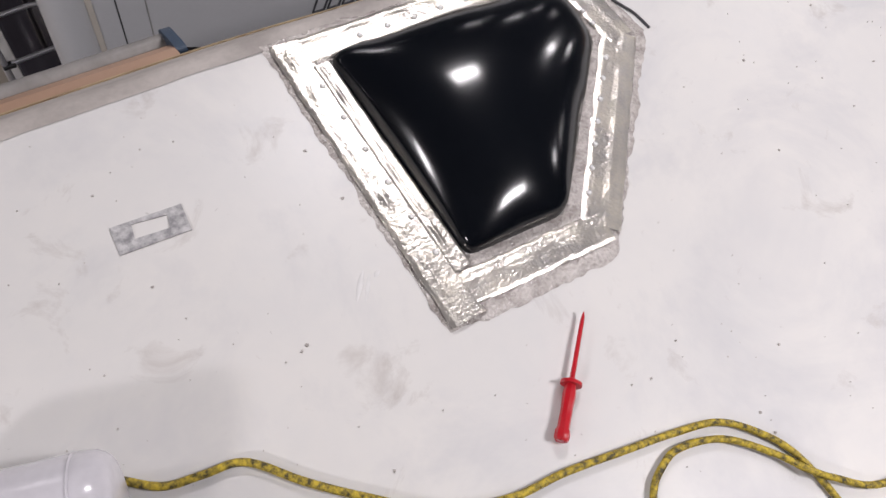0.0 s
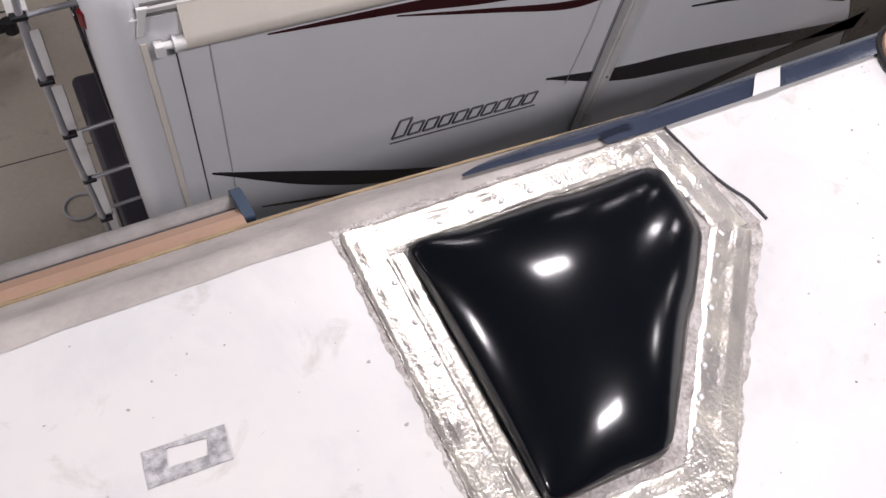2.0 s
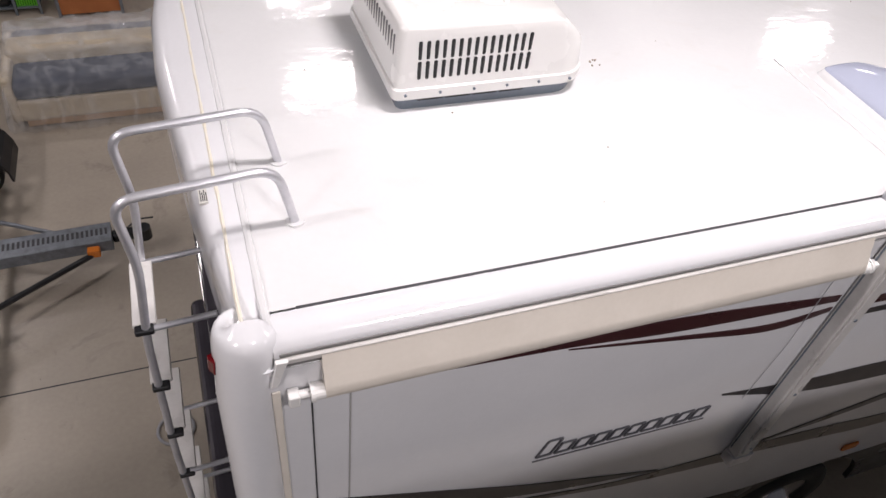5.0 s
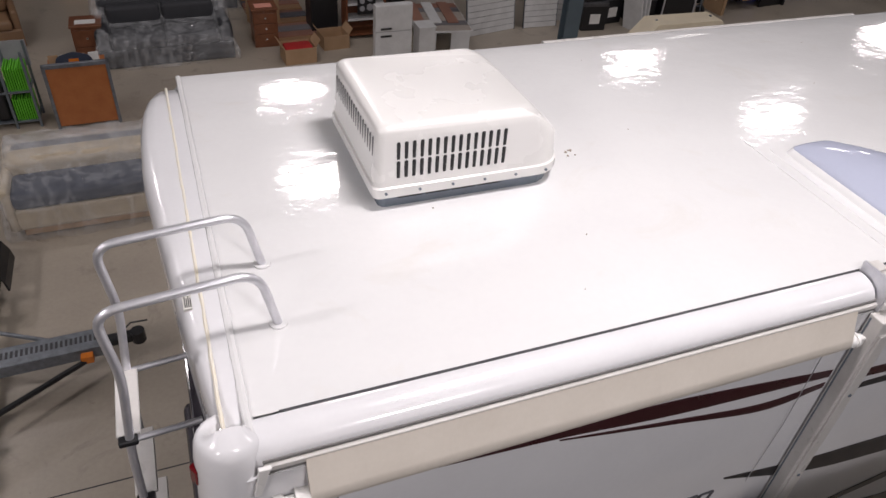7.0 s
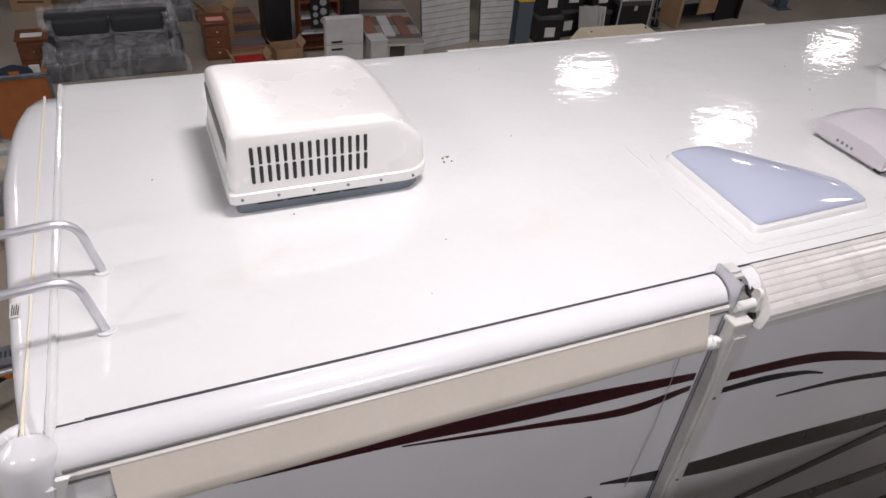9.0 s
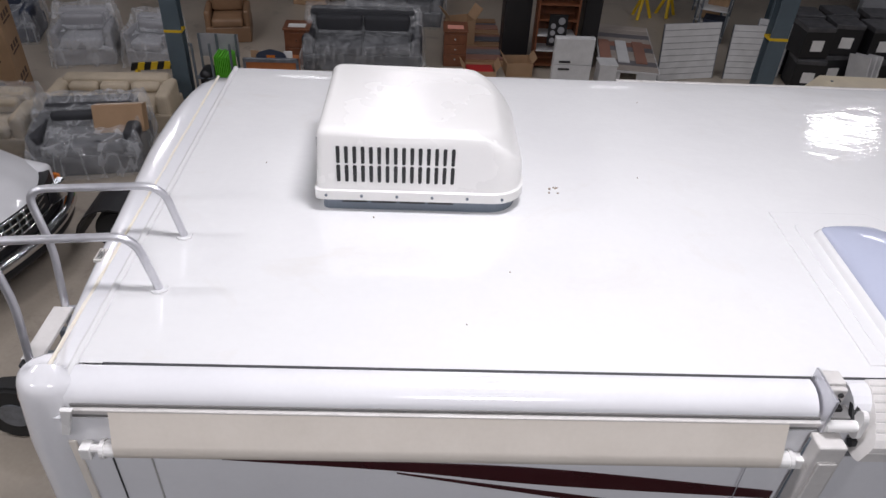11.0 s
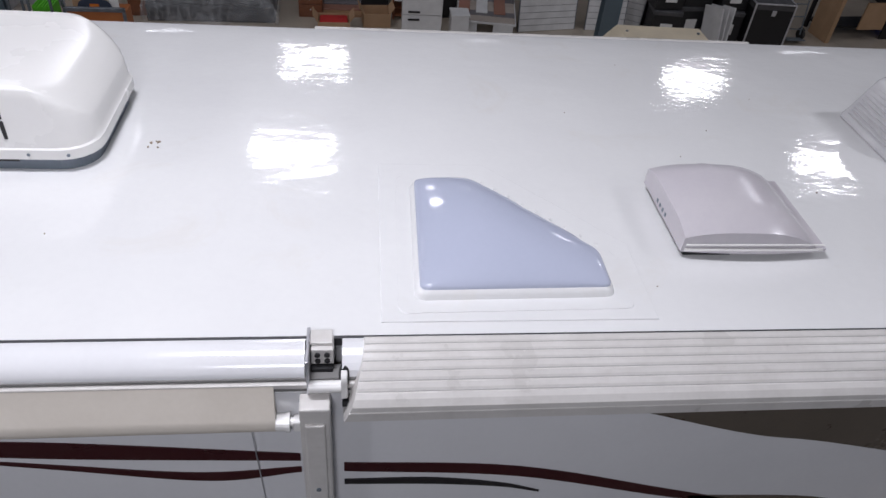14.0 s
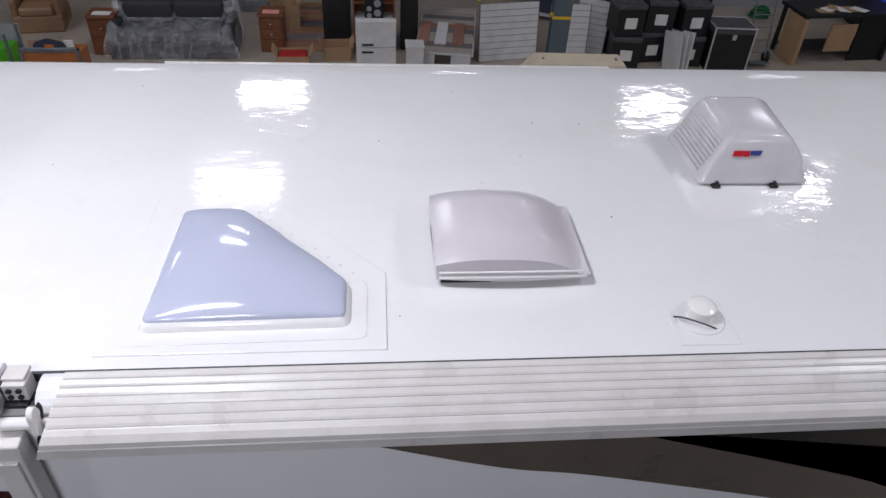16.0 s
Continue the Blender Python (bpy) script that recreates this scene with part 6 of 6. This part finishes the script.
part("coin_panel", box(0.75, 0.87, 0.03, 0.05, 0.5, 1.5), M_STEEL_GREY, vend)
part("wall_stub", box(10.2, 24.0, 13.4, 13.55, 0, 5.0), M_HALLWALL)
tagged(bpy.data.objects["wall_stub"], "pale partition wall behind goods", "wall", kind="structure")
green_can = empty("green_canister", "dark green hose heap on floor by wall", "hose reel", pose(11.4, 12.8, 0))
M_HOSE = material("green_hose_rubber", (0.02, 0.16, 0.05), 0.4)
for k in range(7):
    part("hose_turn", tube([((0.2 - 0.012 * k) * math.cos(a) + 0.03 * (k % 3), (0.15 - 0.01 * k) * math.sin(a) + 0.02 * (k % 2), 0.02 + 0.03 * k + 0.012 * math.sin(3 * a + k)) for a in (2 * math.pi * q / 24 for q in range(24))], 0.018, 8, closed=True), M_HOSE, green_can)

# far shelves, yellow jacks
for k in range(2):
    jack = empty("yellow_stand", "yellow steel axle stand on floor", "stand", pose(5.6 + 0.6 * k, 13.6 + 0.2 * k, 0, 0, 0, 20 * k), "axle stands")
    for a in range(3):
        part("leg", tube([(0.22 * math.cos(a * 2.1), 0.22 * math.sin(a * 2.1), 0.0), (0, 0, 0.55)], 0.035, 8), M_YELLOW, jack)
    part("post", cyl(0.05, 0.4, 0.7, n=12), M_YELLOW, jack)
for k in range(3):
    rk = empty("shelf_rack", "grey steel shelf with white boards and boxes", "shelf", pose(6.9 + 0.25 * k, 12.2 + 0.9 * k, 0, 0, 0, 65), "far shelves")
    for px in (0, 1.4):
        for py in (0, 0.5):
            part("post", box(px, px + 0.04, py, py + 0.04, 0, 1.9), M_STEEL_GREY, rk)
    for q in range(4):
        part("shelf_board", box(0, 1.44, 0, 0.54, 0.1 + 0.5 * q, 0.13 + 0.5 * q), M_WHITEBOARD, rk)
        part("box", box(0.1 + 0.2 * q, 0.5 + 0.2 * q, 0.05, 0.45, 0.13 + 0.5 * q, 0.4 + 0.5 * q, 0.01), (M_NAVY, M_CARD, M_PAPER, M_BLACK)[(q + k) % 4], rk)
for k in range(5):
    rk = empty("shelf_rack", "dark shelf rack stacked with boxes by far wall", "shelf", pose(-9.5 + 2.6 * k, 14.4, 0), "back shelves")
    for px in (0, 2.0):
        part("side", box(px, px + 0.05, 0, 0.6, 0, 2.2), M_STEEL_GREY, rk)
    for q in range(4):
        part("shelf_board", box(0.05, 2.0, 0, 0.6, 0.1 + 0.6 * q, 0.14 + 0.6 * q), M_WOOD, rk)
        for e in range(3):
            part("box", box(0.15 + 0.6 * e, 0.62 + 0.6 * e, 0.05, 0.5, 0.14 + 0.6 * q, 0.42 + 0.6 * q + 0.04 * ((e + q + k) % 3), 0.01), (M_CARD, M_BLACK, M_NAVY, M_PAPER, M_GREYLAM, M_WOOD)[(e * 2 + q + k) % 6], rk)

# far side of the white motorhome: rolled awning; beyond it a beige camper top
far_awning = empty("far_awning", "white rolled awning on far side of motorhome", "awning")
smooth(part("roll", tube([(2.1, 2.43, 3.315), (4.7, 2.43, 3.315)], 0.022, 14), M_WHITE_ALU, far_awning))
for bx in (2.2, 4.6):
    part("bracket", box(bx, bx + 0.04, 2.37, 2.44, 3.29, 3.33), M_WHITE_ALU, far_awning)
camper = empty("camper_top", "beige fibreglass camper top with chamfered roof", "camper")
part("shell", upright([(4.62, 0.0), (5.88, 0.0), (5.86, 2.12), (5.68, 2.35), (4.84, 2.36), (4.62, 2.13)], 5.0, 4.72), M_BEIGE, camper)
for kx in (4.9, 5.62):
    part("rivet", cyl(0.014, 0, 0.014, n=10, m=pose(kx, 4.86, 2.352)), M_STEEL_GREY, camper)

# white cab-over van nose beside the hall's goods
van = empty("cabover_camper", "white cab-over camper van with chrome grille", "camper van", pose(-3.12, 4.32, 0, 0, 0, -17))


def nose(v):
    """How far the van's front is swept back at v, -1 to 1 across."""
    return -0.26 * abs(v) ** 2.6


bm = bmesh.new()
rows = []
for i in range(17):
    u = (i / 16) ** 1.4
    row = []
    for j in range(25):
        v = 2 * j / 24 - 1
        z = 0.98 + 0.20 * u - 0.13 * abs(v) ** 3 - 0.16 * (1 - u) ** 9 + 0.03 * max(0.0, 1 - max(0.0, abs(v) - 0.45) / 0.12 if abs(v) > 0.45 else 1.0)
        row.append(bm.verts.new((nose(v) * (1 - u) - 1.5 * u, v * (0.93 + 0.04 * u), z)))
    rows.append(row)
for a, b in zip(rows, rows[1:]):
    for j in range(24):
        bm.faces.new((a[j], a[j + 1], b[j + 1], b[j]))
bmesh.ops.recalc_face_normals(bm, faces=bm.faces)
smooth(part("bonnet", bm, M_WHITE_GEL, van, "glossy white bonnet"), 50)
for s in (-1, 1):
    smooth(part("wing", box(-1.6, -0.28, s * 0.9 - 0.09, s * 0.9 + 0.09, 0.45, 0.9, 0.07, 4), M_WHITE_GEL, van), 50)
    part("headlamp", prism([(0.60, 0.60), (0.86, 0.60), (0.88, 0.80), (0.62, 0.78)] if s > 0 else [(-0.60, 0.60), (-0.86, 0.60), (-0.88, 0.80), (-0.62, 0.78)], nose(0.75) - 0.03, nose(0.75) + 0.06, 0.01, m=Matrix(((0, 0, 1, 0), (1, 0, 0, 0), (0, 1, 0, 0), (0, 0, 0, 1)))), M_CHROME, van, "clear headlamp")
    part("indicator", box(-0.42, -0.24, s * 0.985 - 0.02, s * 0.985 + 0.02, 0.60, 0.76, 0.012), M_AMBER if s > 0 else M_RED_LENS, van)
    part("mirror", box(-1.62, -1.45, s * 1.10 - 0.12, s * 1.10 + 0.12, 1.35, 1.8, 0.04), M_BLACK, van, "black door mirror")
    part("mirror_arm", tube([(-1.6, s * 0.95, 1.35), (-1.55, s * 1.08, 1.45)], 0.02, 8), M_BLACK, van)


def across(width, z, r, reach, name, mat, label=""):
    """A bar that follows the swept front of the van."""
    pts = [(nose(v) + reach, v * width, z) for v in (k / 12 - 1 for k in range(25))]
    return smooth(part(name, tube(pts, r, 12), mat, van, label), 60)


face = bmesh.new()
rings = [[face.verts.new((nose(v) + dx, v * 0.9, z)) for v in (k / 12 - 1 for k in range(25))] for dx, z in ((0.0, 0.34), (0.015, 0.60), (0.0, 0.85), (-0.12, 0.86))]
for a, b in zip(rings, rings[1:]):
    for k in range(24):
        face.faces.new((a[k], a[k + 1], b[k + 1], b[k]))
bmesh.ops.recalc_face_normals(face, faces=face.faces)
part("grille_frame", face, M_BLACK, van, "black grille")
for k in range(4):
    across(0.78 if k else 0.9, 0.62 + 0.07 * k, 0.013, 0.025, "grille_bar", M_CHROME)
for k in range(13):
    v = (k - 6) / 8
    part("grille_slat", box(nose(v) + 0.005, nose(v) + 0.024, v * 0.78 - 0.006, v * 0.78 + 0.006, 0.60, 0.84), M_STEEL_GREY, van)
across(1.0, 0.46, 0.075, 0.06, "front_bumper", M_CHROME, "chrome bumper")
across(0.98, 0.33, 0.06, 0.03, "bumper_skirt", M_BLACK, "black lower bumper")
part("bonnet_slot", box(-0.72, -0.5, 0.36, 0.40, 1.085, 1.10, 0.004), M_BLACK, van)
part("windscreen", prism([(-0.82, 0), (0.82, 0), (0.7, 0.75), (-0.7, 0.75)], 0, 0.02, m=Matrix.Translation((-1.48, 0, 1.15)) @ pose(0, 0, 0, 0, 0, 90) @ pose(0, 0, 0, 55, 0, 0)), M_GLASS_DARK, van, "dark windscreen")
part("cab", box(-3.4, -1.75, -0.95, 0.95, 0.4, 2.0, 0.06), M_WHITE_GEL, van)
smooth(part("cabover", box(-5.5, -1.1, -1.1, 1.1, 1.98, 2.95, 0.22, 5), M_WHITE_GEL, van, "white cab-over body"), 50)
part("decal", prism(soft_poly([(-1.9, 2.25), (-1.25, 2.32), (-1.6, 2.4)], 0.05), 1.1, 1.104, m=Matrix(((1, 0, 0, 0), (0, 0, -1, 0), (0, 1, 0, 0), (0, 0, 0, 1)))), M_BLUE_CAP, van, "blue leaf decal")
for s in (-1, 1):
    part("tyre", cyl(0.36, -0.11, 0.11, n=24, m=pose(-0.65, s * 0.86, 0.36, 90)), M_RUBBER, van)

# old motorhome's running gear and the tool cart beyond its edge
for wx in (-4.0, 3.5):
    for wy in (-3.6, -1.5):
        part("tyre", cyl(0.42, -0.12, 0.12, n=24, m=pose(wx, wy, 0.42, 90)), M_RUBBER, old)
part("awning_bracket", box(-1.2, -1.12, -1.26, -1.05, 3.40, 3.47), M_ALU, old)
